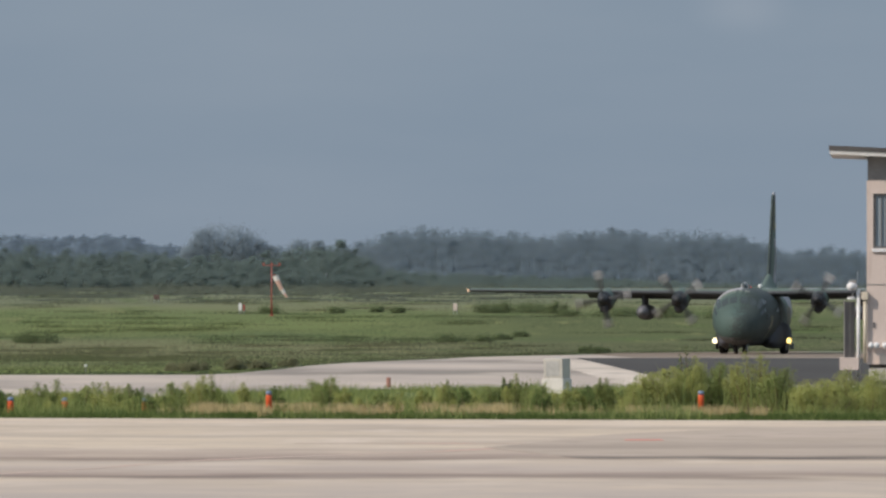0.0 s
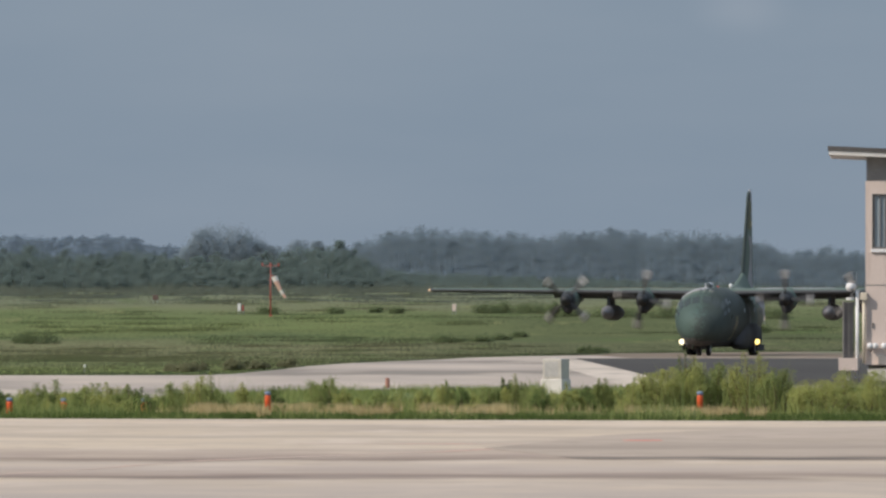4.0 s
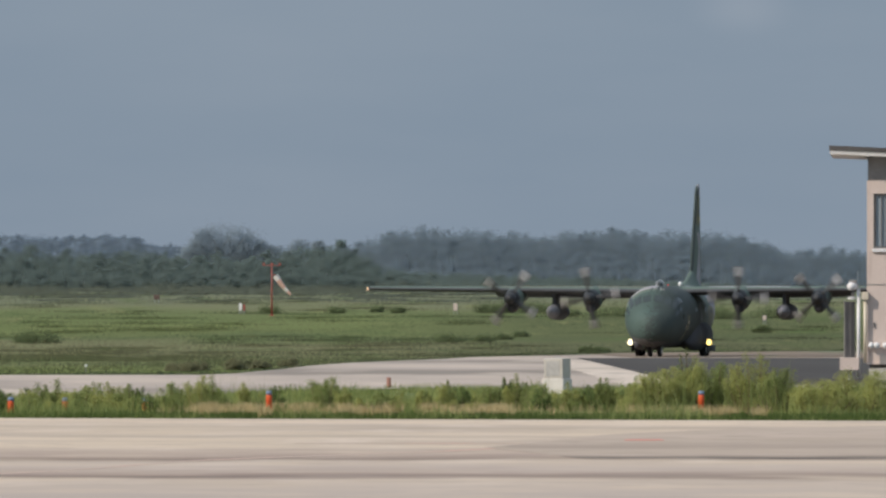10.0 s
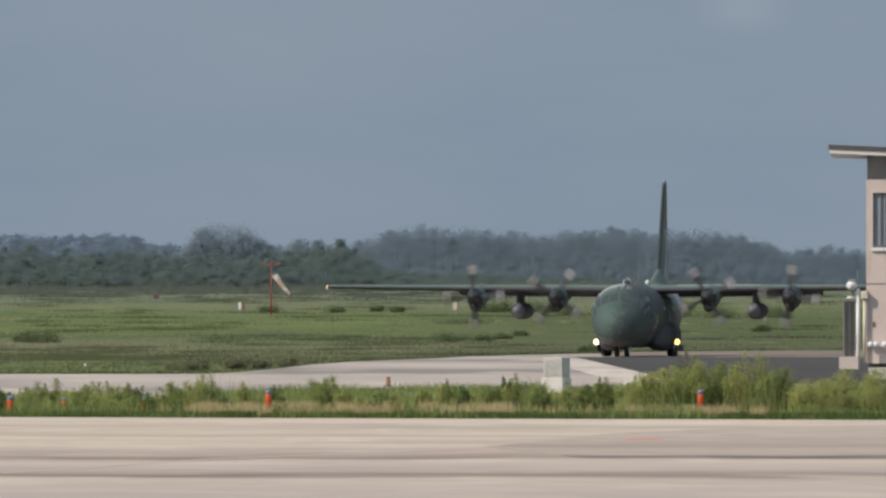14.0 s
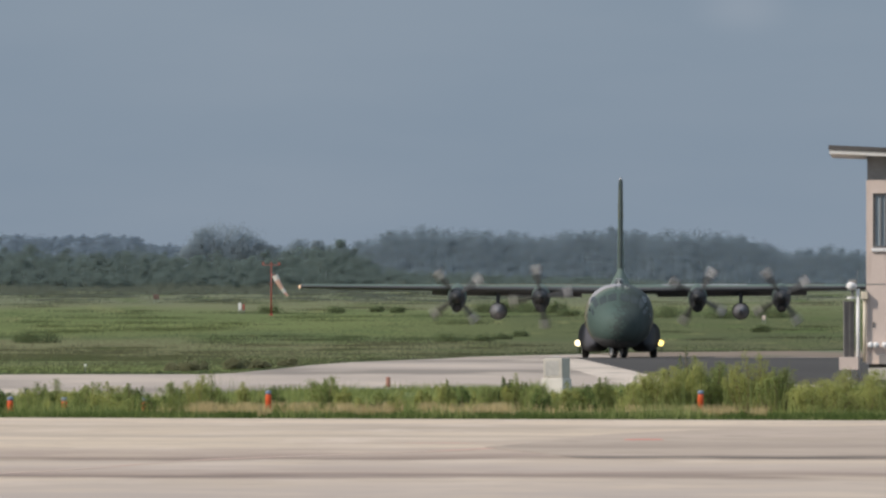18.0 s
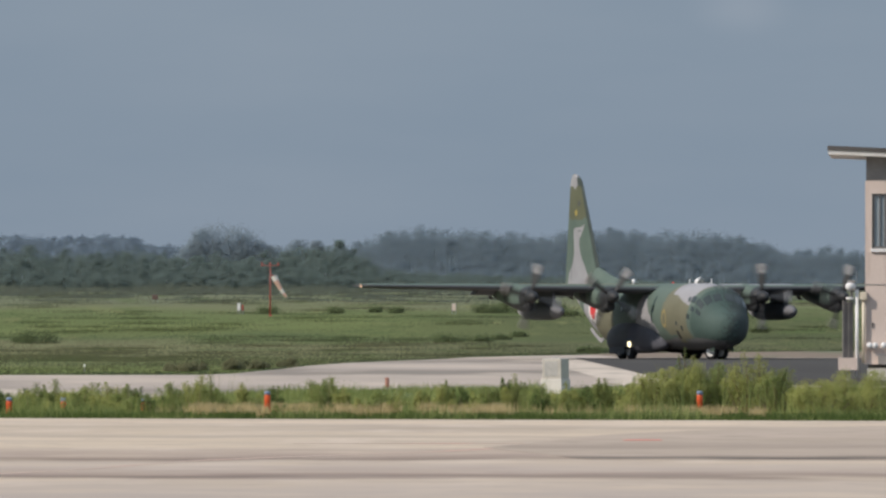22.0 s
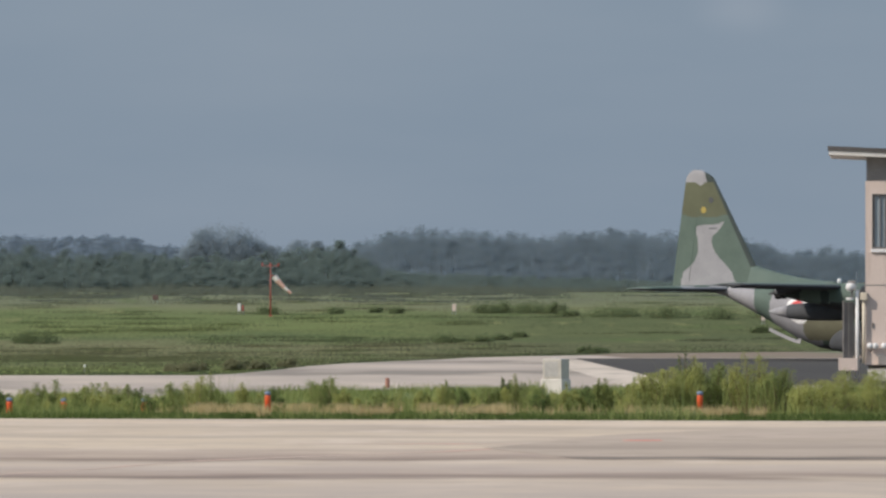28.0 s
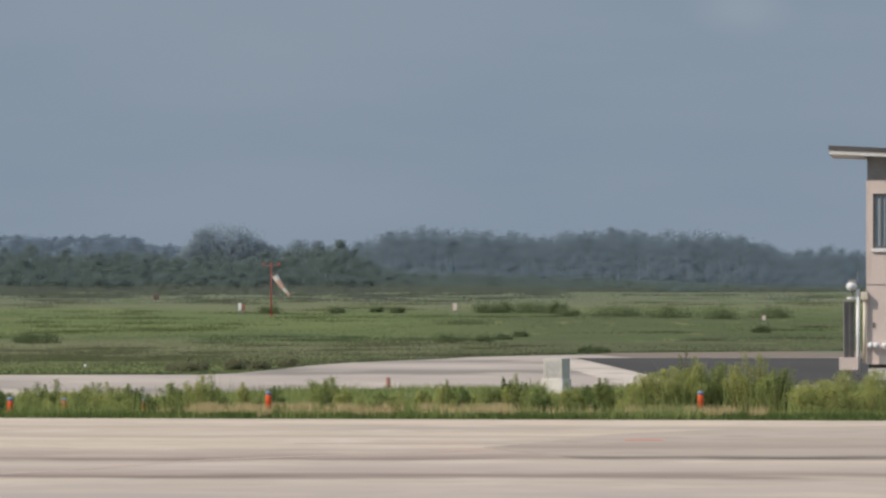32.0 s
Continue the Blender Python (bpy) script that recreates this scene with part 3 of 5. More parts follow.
def triangles(name, tri, mat, parent=None, label="", soft=None):
    n = len(tri)
    me = bpy.data.meshes.new(name)
    me.vertices.add(3 * n)
    me.vertices.foreach_set("co", tri.astype(np.float32).ravel())
    me.loops.add(3 * n)
    me.loops.foreach_set("vertex_index", np.arange(3 * n, dtype=np.int32))
    me.polygons.add(n)
    me.polygons.foreach_set("loop_start", np.arange(0, 3 * n, 3, dtype=np.int32))
    me.materials.append(mat)
    me.update(calc_edges=True)
    if soft is not None:
        # leaves shade by the roundness of the clump that they belong to
        me.polygons.foreach_set("use_smooth", np.ones(n, dtype=bool))
        soft = soft / (np.linalg.norm(soft, axis=1)[:, None] + 1e-9)
        me.normals_split_custom_set_from_vertices(np.repeat(soft, 3, axis=0).tolist())
    ob = new(name, me)
    if parent:
        ob.parent = parent
    if label:
        ob["label"] = label
    return ob


def leaf_tris(points, size, facing=None, single=False):
    """Pairs of triangles, a pointed leaf folded along its rib, or single ones, about points; leaves face the way given, or the sky."""
    n = len(points)
    face = rng.normal(0, 0.55, (n, 3)) + np.array([0, 0, 0.75])
    if facing is not None:
        face = facing / (np.linalg.norm(facing, axis=1)[:, None] + 1e-9) + rng.normal(0, 0.3, (n, 3))
    face /= np.linalg.norm(face, axis=1)[:, None] + 1e-9
    axis = np.cross(face, rng.normal(0, 1, (n, 3)))
    axis /= np.linalg.norm(axis, axis=1)[:, None] + 1e-9
    side = np.cross(face, axis)
    s = size[:, None]
    base, tip = points - axis * s * 0.5, points + axis * s * 0.5
    up = face * s * 0.10
    if single:
        return np.stack([base - side * s * 0.45, tip, base + side * s * 0.45], 1)
    return np.concatenate([np.stack([base, tip, points + side * s * 0.34 + up], 1), np.stack([base, points - side * s * 0.34 + up, tip], 1)])


def bush(x, y, w, d, h, count, leaf, mat, label, kind="bush", stems=9, group="", tall=0.5, least=0.45):
    """A bush of thin stems that carry leaves, with an uneven outline."""
    thing = empty(kind, pose(x, y, rise(y)))
    tagged(thing, label, kind, group)
    spots = []
    for i in range(stems):
        a, r = rng.uniform(0, math.tau), math.sqrt(rng.uniform(0.02, 1))
        top = Vector((math.cos(a) * r * w / 2, math.sin(a) * r * d / 2, h * (1 - tall * r * r) * rng.uniform(least, 1.0)))
        foot = Vector((top.x * 0.45, top.y * 0.45, -0.03))
        mid = foot.lerp(top, 0.5) + Vector((rng.normal(0, 0.05) * w, rng.normal(0, 0.05) * d, 0.05 * h))
        part("stem", tube([foot, mid, top], [0.02 * h ** 0.5, 0.013 * h ** 0.5, 0.004], 5), M["stem"], thing)
        spots.append((foot, mid, top))
    pts = []
    per = max(1, count // stems)
    for foot, mid, top in spots:
        u = rng.beta(1.6, 1.1, per)
        f, m2, t2 = (np.array(p)[None, :] for p in (foot, mid, top))
        p = np.where(u[:, None] < 0.5, f + (m2 - f) * u[:, None] * 2, m2 + (t2 - m2) * (u[:, None] * 2 - 1))
        fat = (w + d) / 2 / math.sqrt(stems) * 0.42 * (1.15 - u ** 2 * 0.85)
        p = p + rng.normal(0, 1, (per, 3)) * fat[:, None] * np.array([1, 1, 0.75])
        pts.append(p)
    p = np.concatenate(pts)
    p[:, 2] = np.abs(p[:, 2]) * 0.98 + 0.01
    soft = 0.6 * p / np.array([w / 2, d / 2, h]) + rng.normal(0, 0.25, p.shape) + np.array([-0.15, -0.3, 0.45])
    tagged(triangles("leaves", leaf_tris(p, rng.uniform(0.6, 1.3, len(p)) * leaf, soft), mat, thing, "", np.tile(soft, (2, 1))), kind="stuff")
    return thing


def scatter(n, x0, x1, y0, y1):
    return np.stack([rng.uniform(x0, x1, n), rng.uniform(y0, y1, n), np.zeros(n)], 1)


def patchy(p, size, seed=0.0):
    return np.array([noise.noise((a / size[0], b / size[1], seed)) for a, b in p[:, :2]])


# grass on the strip between apron and taxiway
def on_strip(n, x0, x1, back):
    p = scatter(n, x0, x1, 0, 1)
    p[:, 1] = 247.0 - 0.31 * p[:, 0] + p[:, 1] * back
    return p


POSTS = [((px - 784) / 17434 * y, y) for px, y in ((18, 262), (475, 262), (1240, 262))]


def clear(q, thin=0.78):
    """Thins the green on the dry patch, and keeps the marker posts free."""
    keep = ~((q[:, 0] > -6.4) & (q[:, 0] < 1.8) & (q[:, 1] > 253) & (q[:, 1] < 264) & (rng.uniform(0, 1, len(q)) < thin))
    keep &= ~((q[:, 0] / q[:, 1] > 0.0099) & (q[:, 0] / q[:, 1] < 0.0123) & (q[:, 1] > 276) & (rng.uniform(0, 1, len(q)) < 0.9))
    for bx0, by0 in POSTS:
        keep &= ~((np.abs(q[:, 0] - bx0) < 0.22) & (q[:, 1] < by0) & (q[:, 1] > 249.5))
    return keep


p = on_strip(26000, -15, 15, 9.0)
p = p[clear(p, 0.0)]
ob = blades("grass_fringe", p, rng.uniform(0.08, 0.24, len(p)), rng.uniform(0.02, 0.05, len(p)), 0.35, M["fringe"])
tagged(ob, "low dark green grass along the apron edge", "grass", kind="stuff")
def verge(n, x0, x1):
    """Points on the grass between the apron and the taxiway."""
    q = scatter(n, x0, x1, 0, 1)
    back = np.array([along(x, NEAR_EDGE) for x in q[:, 0]])
    front = 247.0 - 0.31 * q[:, 0]
    q[:, 1] = front + (back - front) * q[:, 1] ** 1.2
    return q


p = verge(90000, -18, 20)
p = p[clear(p)]
k = patchy(p, (2.2, 12), 3.0)
p, k = p[k > -0.3], k[k > -0.3]
ob = blades("grass", p, (0.08 + 0.52 * np.clip(k + 0.15, 0, 1)) * rng.uniform(0.5, 1.4, len(p)), rng.uniform(0.02, 0.05, len(p)), 0.3, M["leaf"])
tagged(ob, "uneven green grass and weeds on the verge", "grass", kind="stuff")
p = np.concatenate([on_strip(5000, -7.5, 6, 26), on_strip(30000, -6.7, 1.8, 11), on_strip(5000, 4.6, 8.2, 6)])
p[:, 1] += 5.5
p = p[patchy(p, (0.6, 4), 21.0) > 0.06]
ob = blades("dry_grass", p, rng.uniform(0.15, 0.42, len(p)), rng.uniform(0.015, 0.04, len(p)), 0.3, M["straw"])
tagged(ob, "dry straw-coloured grass on the verge", "grass", kind="stuff")

p = verge(9000, -16, 10)
p = p[clear(p, 0.85)]
k = patchy(p, (1.2, 6), 8.0)
p, k = p[k > 0.02], k[k > 0.02]
p = p[p[:, 1] > 252 - 0.31 * p[:, 0]]
ob = blades("tall_grass", p, rng.uniform(0.25, 0.80, len(p)) * np.interp(p[:, 1], [262, 275, 300], [1.0, 0.7, 0.5]), rng.uniform(0.012, 0.03, len(p)), 0.24, M["leaf_light"])
tagged(ob, "thin tall yellowish grass stalks on the verge", "grass", kind="stuff")

p = np.concatenate([scatter(420, 4.6, 9.4, 263.5, 270), scatter(240, 9.6, 14.0, 263.5, 268), scatter(220, -8.2, -4.2, 263.5, 269)])
p = p[patchy(p, (0.5, 2.0), 33.0) > -0.05]
ob = blades("reed_shoots", p, rng.uniform(0.6, 1.0, len(p)) * np.interp(p[:, 0], [-8, -6, -4, 4.6, 6.5, 9.2, 9.6, 11.5, 14], [0.7, 1.4, 0.8, 0.9, 1.65, 1.6, 0.9, 1.3, 1.4]), rng.uniform(0.02, 0.04, len(p)), 0.18, M["leaf"])
tagged(ob, "upright yellow-green shoots among the bushes", "grass", kind="stuff")

# bushes of the verge: across, away, width, depth, height, leaves, leaf length, material, label
BUSHES = [
    (5.75, 266, 1.3, 1.4, 1.45, 3600, 0.075, "leaf_light", "tall yellowish green bush on the grass verge"),
    (6.55, 267, 1.5, 1.6, 1.80, 5200, 0.075, "leaf_light", "tall full yellow-green bush on the verge"),
    (7.45, 268, 1.4, 1.6, 1.55, 4600, 0.075, "leaf", "full green bush on the grass verge"),
    (8.35, 267, 1.2, 1.4, 1.85, 3600, 0.07, "leaf_light", "ragged bush with upright shoots on the verge"),
    (9.05, 266, 1.0, 1.2, 1.50, 2400, 0.07, "leaf", "upright green bush on the verge"),
    (6.75, 272, 0.6, 0.6, 1.90, 500, 0.11, "leaf_dull", "dark upright shoot standing out of a bush"),
    (10.2, 264, 1.7, 1.6, 1.05, 4200, 0.065, "leaf_light", "low dense bright green bush by the building"),
    (11.5, 265, 2.2, 2.0, 1.40, 6000, 0.065, "leaf_light", "dense bright yellow-green bush by the building"),
    (13.2, 265, 2.0, 2.0, 1.40, 4200, 0.065, "leaf_light", "dense bright green bush by the building"),
]
CLUMPS = [(-3.3, 268, 0.75, 1.05, "leaf"), (-2.75, 268, 0.5, 0.75, "leaf_dull"), (-1.75, 256, 0.45, 0.55, "leaf"), (-1.3, 257, 0.35, 0.5, "leaf_light"), (-0.55, 269, 0.4, 0.7, "leaf_light"), (0.05, 268, 0.35, 1.0, "leaf"), (1.35, 268, 0.5, 0.95, "leaf"), (1.75, 269, 0.4, 1.15, "leaf_dull"),
          (2.1, 268, 0.5, 1.05, "leaf"), (2.65, 267, 0.55, 0.85, "leaf_light"), (3.6, 266, 0.5, 0.8, "leaf_light"), (4.3, 267, 0.6, 1.05, "leaf"), (-3.0, 256, 0.4, 0.5, "leaf"), (0.75, 257, 0.45, 0.45, "leaf_light"), (-4.2, 256, 0.4, 0.4, "leaf")]
BUSHES += [(x, y, w, w, h, int(2600 * w * h + 400), 0.062, mat, "small dense green clump on the dry verge") for x, y, w, h, mat in CLUMPS]
for x, y, w, d, h, n, leaf, mat, label in BUSHES:
    bush(x, y, w * 1.25, d, h, int(n * 2.6), leaf * 0.68, M[mat], label, stems=20, tall=0.4, least=0.66)
# single weeds: across, away, height, width
WEEDS = [(-10.95, 263, 0.65, 0.6), (-10.6, 264, 0.6, 0.5), (-9.7, 262, 0.95, 0.8), (-9.2, 264, 0.75, 0.7), (-7.7, 261, 0.85, 0.9), (-7.2, 265, 1.1, 0.9), (-6.7, 266, 1.45, 1.0),
         (-6.3, 268, 1.25, 0.6), (-5.3, 267, 1.0, 0.7), (-4.6, 268, 0.9, 0.6), (-3.2, 267, 1.2, 1.1), (-2.7, 266, 0.9, 0.7), (-1.6, 268, 0.75, 0.6), (0.1, 267, 1.0, 0.65),
         (0.5, 269, 1.05, 0.65), (1.2, 267, 0.9, 0.7), (1.9, 268, 1.3, 0.6), (2.4, 265, 0.95, 0.8), (3.2, 266, 1.0, 0.6), (3.9, 266, 0.95, 0.7), (4.4, 267, 1.2, 0.6), (5.0, 264, 1.1, 0.8), (5.3, 268, 1.25, 0.7),
         (-12.8, 264, 0.75, 0.9), (-11.9, 264, 0.55, 0.4), (-8.4, 263, 0.65, 0.6), (-2.2, 263, 0.5, 0.5), (3.5, 262, 0.55, 0.5), (9.6, 263, 0.75, 0.7)]
WEEDS += [(float(rng.uniform(-13, 6)), float(rng.uniform(262, 285)), float(rng.uniform(0.4, 0.95)), float(rng.uniform(0.45, 0.9))) for i in range(78)]
for i, (x, y, h, w) in enumerate(WEEDS):
    if -3 < x < 4 and i > 28 and i % 3:
        continue
    bush(x, y, w, w * 0.8, h, int(700 + 2200 * w * h), 0.048, M[("leaf", "leaf_light", "leaf", "leaf_light", "leaf_dull")[i % 5]], "leafy green weed growing on the verge", "weed", 7, "weeds on the verge", 0.35)

# meadow beyond the taxiway
n = 170000
p = np.stack([np.zeros(n), 440 + 900 * rng.beta(0.9, 1.4, n), np.zeros(n)], 1)
p[:, 0] = rng.uniform(-1, 1, n) * (0.047 * p[:, 1] + 3)
edge = np.array([along(x, FAR_EDGE) for x in p[:, 0]])
p = p[p[:, 1] > edge + 0.5]
k = patchy(p, (9, 40), 1.0) + 0.5 * patchy(p, (3, 14), 5.0)
p[:, 2] = [rise(y) for y in p[:, 1]]
tall = rng.uniform(0.03, 0.08, len(p)) * np.clip(1 + 0.9 * k, 0.4, 2.0)
ob = blades("meadow_grass", p, tall, rng.uniform(0.05, 0.13, len(p)), 0.3, M["field"], 0.9)
tagged(ob, "green uncut meadow grass of the airfield", "grass", kind="stuff")
# dark shrubs on the meadow: across, away, width, height
SHRUBS = [(-33.2, 806, 3.4, 1.3), (-34.6, 815, 2.0, 0.8), (-12.0, 476, 1.6, 0.60), (-13.0, 482, 1.1, 0.35), (-10.3, 492, 1.4, 0.75), (-9.4, 498, 1.2, 0.5), (-8.1, 520, 1.1, 0.5), (-17.6, 1002, 2.8, 0.7), (-11.2, 1003, 2.4, 0.6), (-7.0, 1010, 1.6, 0.9), (-4.6, 1004, 1.6, 0.8),
          (0.4, 812, 2.6, 0.7), (3.4, 815, 2.2, 0.6), (5.0, 830, 1.5, 0.5), (6.6, 850, 1.6, 0.45), (4.2, 1008, 3.2, 1.0), (6.6, 1010, 4.2, 1.1), (9.0, 1012, 4.2, 1.1), (11.6, 1004, 2.8, 1.2), (12.6, 990, 2.4, 0.6),
          (17.5, 985, 5.0, 0.9), (22.5, 975, 5.5, 1.1), (27.0, 968, 5.5, 1.0), (32, 972, 5.0, 1.0), (28.6, 880, 2.0, 0.6), (10.7, 712, 1.7, 0.6), (11.6, 722, 1.4, 0.4)]
for x, y, w, h in SHRUBS:
    bush(x, y, w, w, h, int(900 + 260 * w), 0.17, M["brown_shrub" if y < 540 else "shrub"], "dark low shrub in the meadow grass", "shrub", 8, "shrubs on the meadow", 0.5)


# rough taller plants along the taxiway's far edge
parts = []
for i in range(170):
    x = -24 + 60 * i / 170 + rng.normal(0, 0.3)
    y = along(x, FAR_EDGE) + abs(rng.normal(0, 1.8)) + 0.6
    n = 90
    q = np.stack([x + rng.normal(0, 0.35, n), y + rng.normal(0, 2.0, n), rise(y) + np.abs(rng.normal(0, 0.05, n)) * (1 + 1.2 * noise.noise((x * 0.35, 3.3, 1)))], 1)
    parts.append(leaf_tris(q, rng.uniform(0.10, 0.22, n)))
tris = np.concatenate(parts)
keep = tris[:, :, 1].min(axis=1) > np.interp(tris[:, 0, 0], [e[0] for e in FAR_EDGE], [e[1] for e in FAR_EDGE]) + 0.2
tris = tris[keep]
ob = triangles("edge_weeds", tris, M["shrub"], None, "", np.array([0, -0.3, 1.0]) + rng.normal(0, 0.25, (len(tris), 3)))
tagged(ob, "dark ragged weeds along the taxiway edge", "weeds", kind="stuff")
# soft low swells of taller growth, in long drifts across the meadow
parts = []
for i in range(420):
    y = 520 + 660 * rng.beta(1.2, 1.0)
    x = rng.uniform(-1, 1) * (0.047 * y + 3)
    if y < along(x, FAR_EDGE) + 8 or noise.noise((x * 0.05, y * 0.012, 11)) < -0.05:
        continue
    if x > 3 and i % 3:
        continue
    w, h, n = rng.uniform(2.5, 8.0), rng.uniform(0.05, 0.20) * (0.5 if x > 3 else 1.0), 420
    q = np.stack([x + rng.normal(0, 0.35, n) * w, y + rng.normal(0, 3.5, n), np.zeros(n)], 1)
    q[:, 2] = [rise(b) for b in q[:, 1]] + np.abs(rng.normal(0, 0.5, n)) * h
    q = q[q[:, 1] > np.interp(q[:, 0], [e[0] for e in FAR_EDGE], [e[1] for e in FAR_EDGE]) + 2]
    parts.append(leaf_tris(q, rng.uniform(0.10, 0.26, len(q))))
tris = np.concatenate(parts)
ob = triangles("meadow_growth", tris, M["field"], None, "", np.array([-0.1, -0.3, 1.0]) + rng.normal(0, 0.12, (len(tris), 3)))
tagged(ob, "soft drifts of taller green growth in the meadow", "weeds", kind="stuff")
# low scrub at the foot of the wood
parts = []
for i in range(460):
    y = 1090 + 255 * rng.beta(1.5, 0.85)
    x = rng.uniform(-1, 1) * (0.047 * y + 3)
    if x > 12 and i % 4:
        continue
    w, h, n = rng.uniform(2.0, 7.0), rng.uniform(0.25, 1.3) * (0.10 + ((y - 1080) / 265) ** 2.0), 200
    q = np.stack([x + rng.normal(0, 0.35, n) * w, y + rng.normal(0, 2.5, n), rise(y) + np.abs(rng.normal(0, 0.5, n)) * h], 1)
    parts.append(leaf_tris(q, rng.uniform(0.2, 0.6, n)))
tris = np.concatenate(parts)
ob = triangles("scrub_fringe", tris, M["scrub"], None, "", np.array([-0.1, -0.35, 0.9]) + rng.normal(0, 0.12, (len(tris), 3)))
tagged(ob, "low green scrub along the foot of the wood", "scrub", kind="stuff")


# ================= woods =================
def crown(x, y, z, w, h, n, leaf, lobes=34, loose=1.15):
    """One tree's foliage: loose uneven sprays of leaves round a leaning stem. Gives the leaves and the way that each one faces."""
    low = max(0.12 * h, h - w * rng.uniform(0.9, 1.4))
    u = rng.uniform(0, 1, lobes)
    turn = rng.uniform(0, math.tau, lobes)
    reach = w * 0.40 * np.sqrt(np.clip(1.02 - (1.6 * u - 0.6) ** 2, 0.02, 1)) * rng.uniform(0.25, 1.0, lobes)
    r = w * rng.uniform(0.09, 0.19, lobes)
    c = np.stack([np.cos(turn) * reach, np.sin(turn) * reach, low + (h - low) * u - r * u * 0.5], 1)
    lean = rng.normal(0, 0.06, 2) * w
    c[:, 0] += lean[0] * u
    c[:, 1] += lean[1] * u

    def facing(v, q):
        return v * 0.10 + 0.40 * (q - np.array([0, 0, (low + h) / 2])) / np.array([w, w, h - low]) + np.array([-0.12, -0.35, 0.60])
    pick = rng.integers(0, lobes, n)
    v = rng.normal(0, 1, (n, 3))
    v /= np.linalg.norm(v, axis=1)[:, None]
    spread_out = r[pick] * (0.15 + loose * rng.beta(1.7, 1.5, n))
    q = c[pick] + v * spread_out[:, None] * np.array([1.15, 1.15, 0.85])
    q[:, 2] = np.clip(q[:, 2], 0.02, None)
    soft = facing(v, q) + rng.normal(0, 0.09, (n, 3))
    tris = leaf_tris(q + np.array([x, y, z]), rng.uniform(0.5, 1.5, n) * leaf, soft, True)
    return tris, soft


def wood(name, away, depth, outline, base, spacing, per, leaf, mat, label, ragged=0.05, fill=0.84, rows=7, lobes=34, loose=1.15):
    """A belt of trees whose tops follow an outline given as across, height above the land: crowns in rising rows over a close canopy."""
    parts, facing, trunk = [], [], bmesh.new()
    x0, x1 = outline[0][0], outline[-1][0]
    for row in range(rows):
        x = x0 - spacing * rng.uniform(0, 1)
        while x < x1:
            y = away + depth * (row + rng.uniform(-0.4, 0.4)) / rows
            u = (row + 0.5) / rows
            h = along(x, outline) * (0.34 + 0.66 * math.sin(min(1.0, u * 1.1) * math.pi / 2)) * (1 + rng.normal(0, ragged) + ragged * 0.2)
            w = spacing * rng.uniform(1.1, 2.1)
            z = rise(y) + base
            a, b = crown(x, y, z, w, h, per, leaf, lobes, loose)
            parts.append(a)
            facing.append(b)
            tube([(x, y, z - 0.3), (x + rng.normal(0, 0.2), y, z + h * 0.7)], [0.03 * h, 0.012 * h], 5, trunk)
            x += spacing * rng.uniform(0.6, 1.1)
    # the close lower canopy
    nx, nu, cell = int((x1 - x0) / (leaf * 2.4)), 14, []
    for i in range(nx + 1):
        x = x0 + (x1 - x0) * i / nx
        col = []
        for j in range(nu + 1):
            u = j / nu
            y = away - depth * 0.1 + depth * u * 0.95
            h = along(x, outline) * fill * math.sin(min(1.0, u * 1.2 + 0.02) * math.pi / 2) ** 0.8
            q = (x / spacing * 0.8, y / spacing * 0.5, j * 0.35)
            lump = noise.noise(q) + 0.5 * noise.noise((q[0] * 2.7, q[1] * 2.7, q[2] * 2.2))
            col.append((x + lump * leaf, y - lump * spacing * 0.35, rise(y) + base - 0.2 + h * (1 + 0.07 * lump)))
        cell.append(col)
    g = np.array(cell)
    a, b, c, d = g[:-1, :-1].reshape(-1, 3), g[1:, :-1].reshape(-1, 3), g[1:, 1:].reshape(-1, 3), g[:-1, 1:].reshape(-1, 3)
    low = np.concatenate([np.stack([a, b, c], 1), np.stack([a, c, d], 1)])
    slope = np.cross(low[:, 1] - low[:, 0], low[:, 2] - low[:, 0])
    slope *= np.sign(slope[:, 2:3] + 1e-9)
    parts.append(low)
    facing.append(0.2 * slope / (np.linalg.norm(slope, axis=1)[:, None] + 1e-9) + np.array([0.05, -0.6, 0.25]))
    n = len(low) * 2
    k = rng.integers(0, len(low), n)
    pick = low[k].mean(axis=1) + (rng.normal(0, 0.6, (n, 3)) - np.array([0, 0.5, 0])) * leaf
    out = facing[-1][k] * 0.4 + np.array([-0.1, -0.2, 0.45])
    parts.append(leaf_tris(pick, rng.uniform(0.6, 1.3, n) * leaf, out))
    facing.append(np.tile(out, (2, 1)))
    thing = triangles(name, np.concatenate(parts), mat, None, "", np.concatenate(facing))
    tagged(thing, label, "woods", kind="stuff")
    tagged(part("trunks", trunk, M["far_bark"], thing), kind="stuff")
    return thing


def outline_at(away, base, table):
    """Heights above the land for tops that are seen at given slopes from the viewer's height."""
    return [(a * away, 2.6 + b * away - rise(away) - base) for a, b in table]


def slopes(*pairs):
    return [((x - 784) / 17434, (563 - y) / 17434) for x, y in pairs]


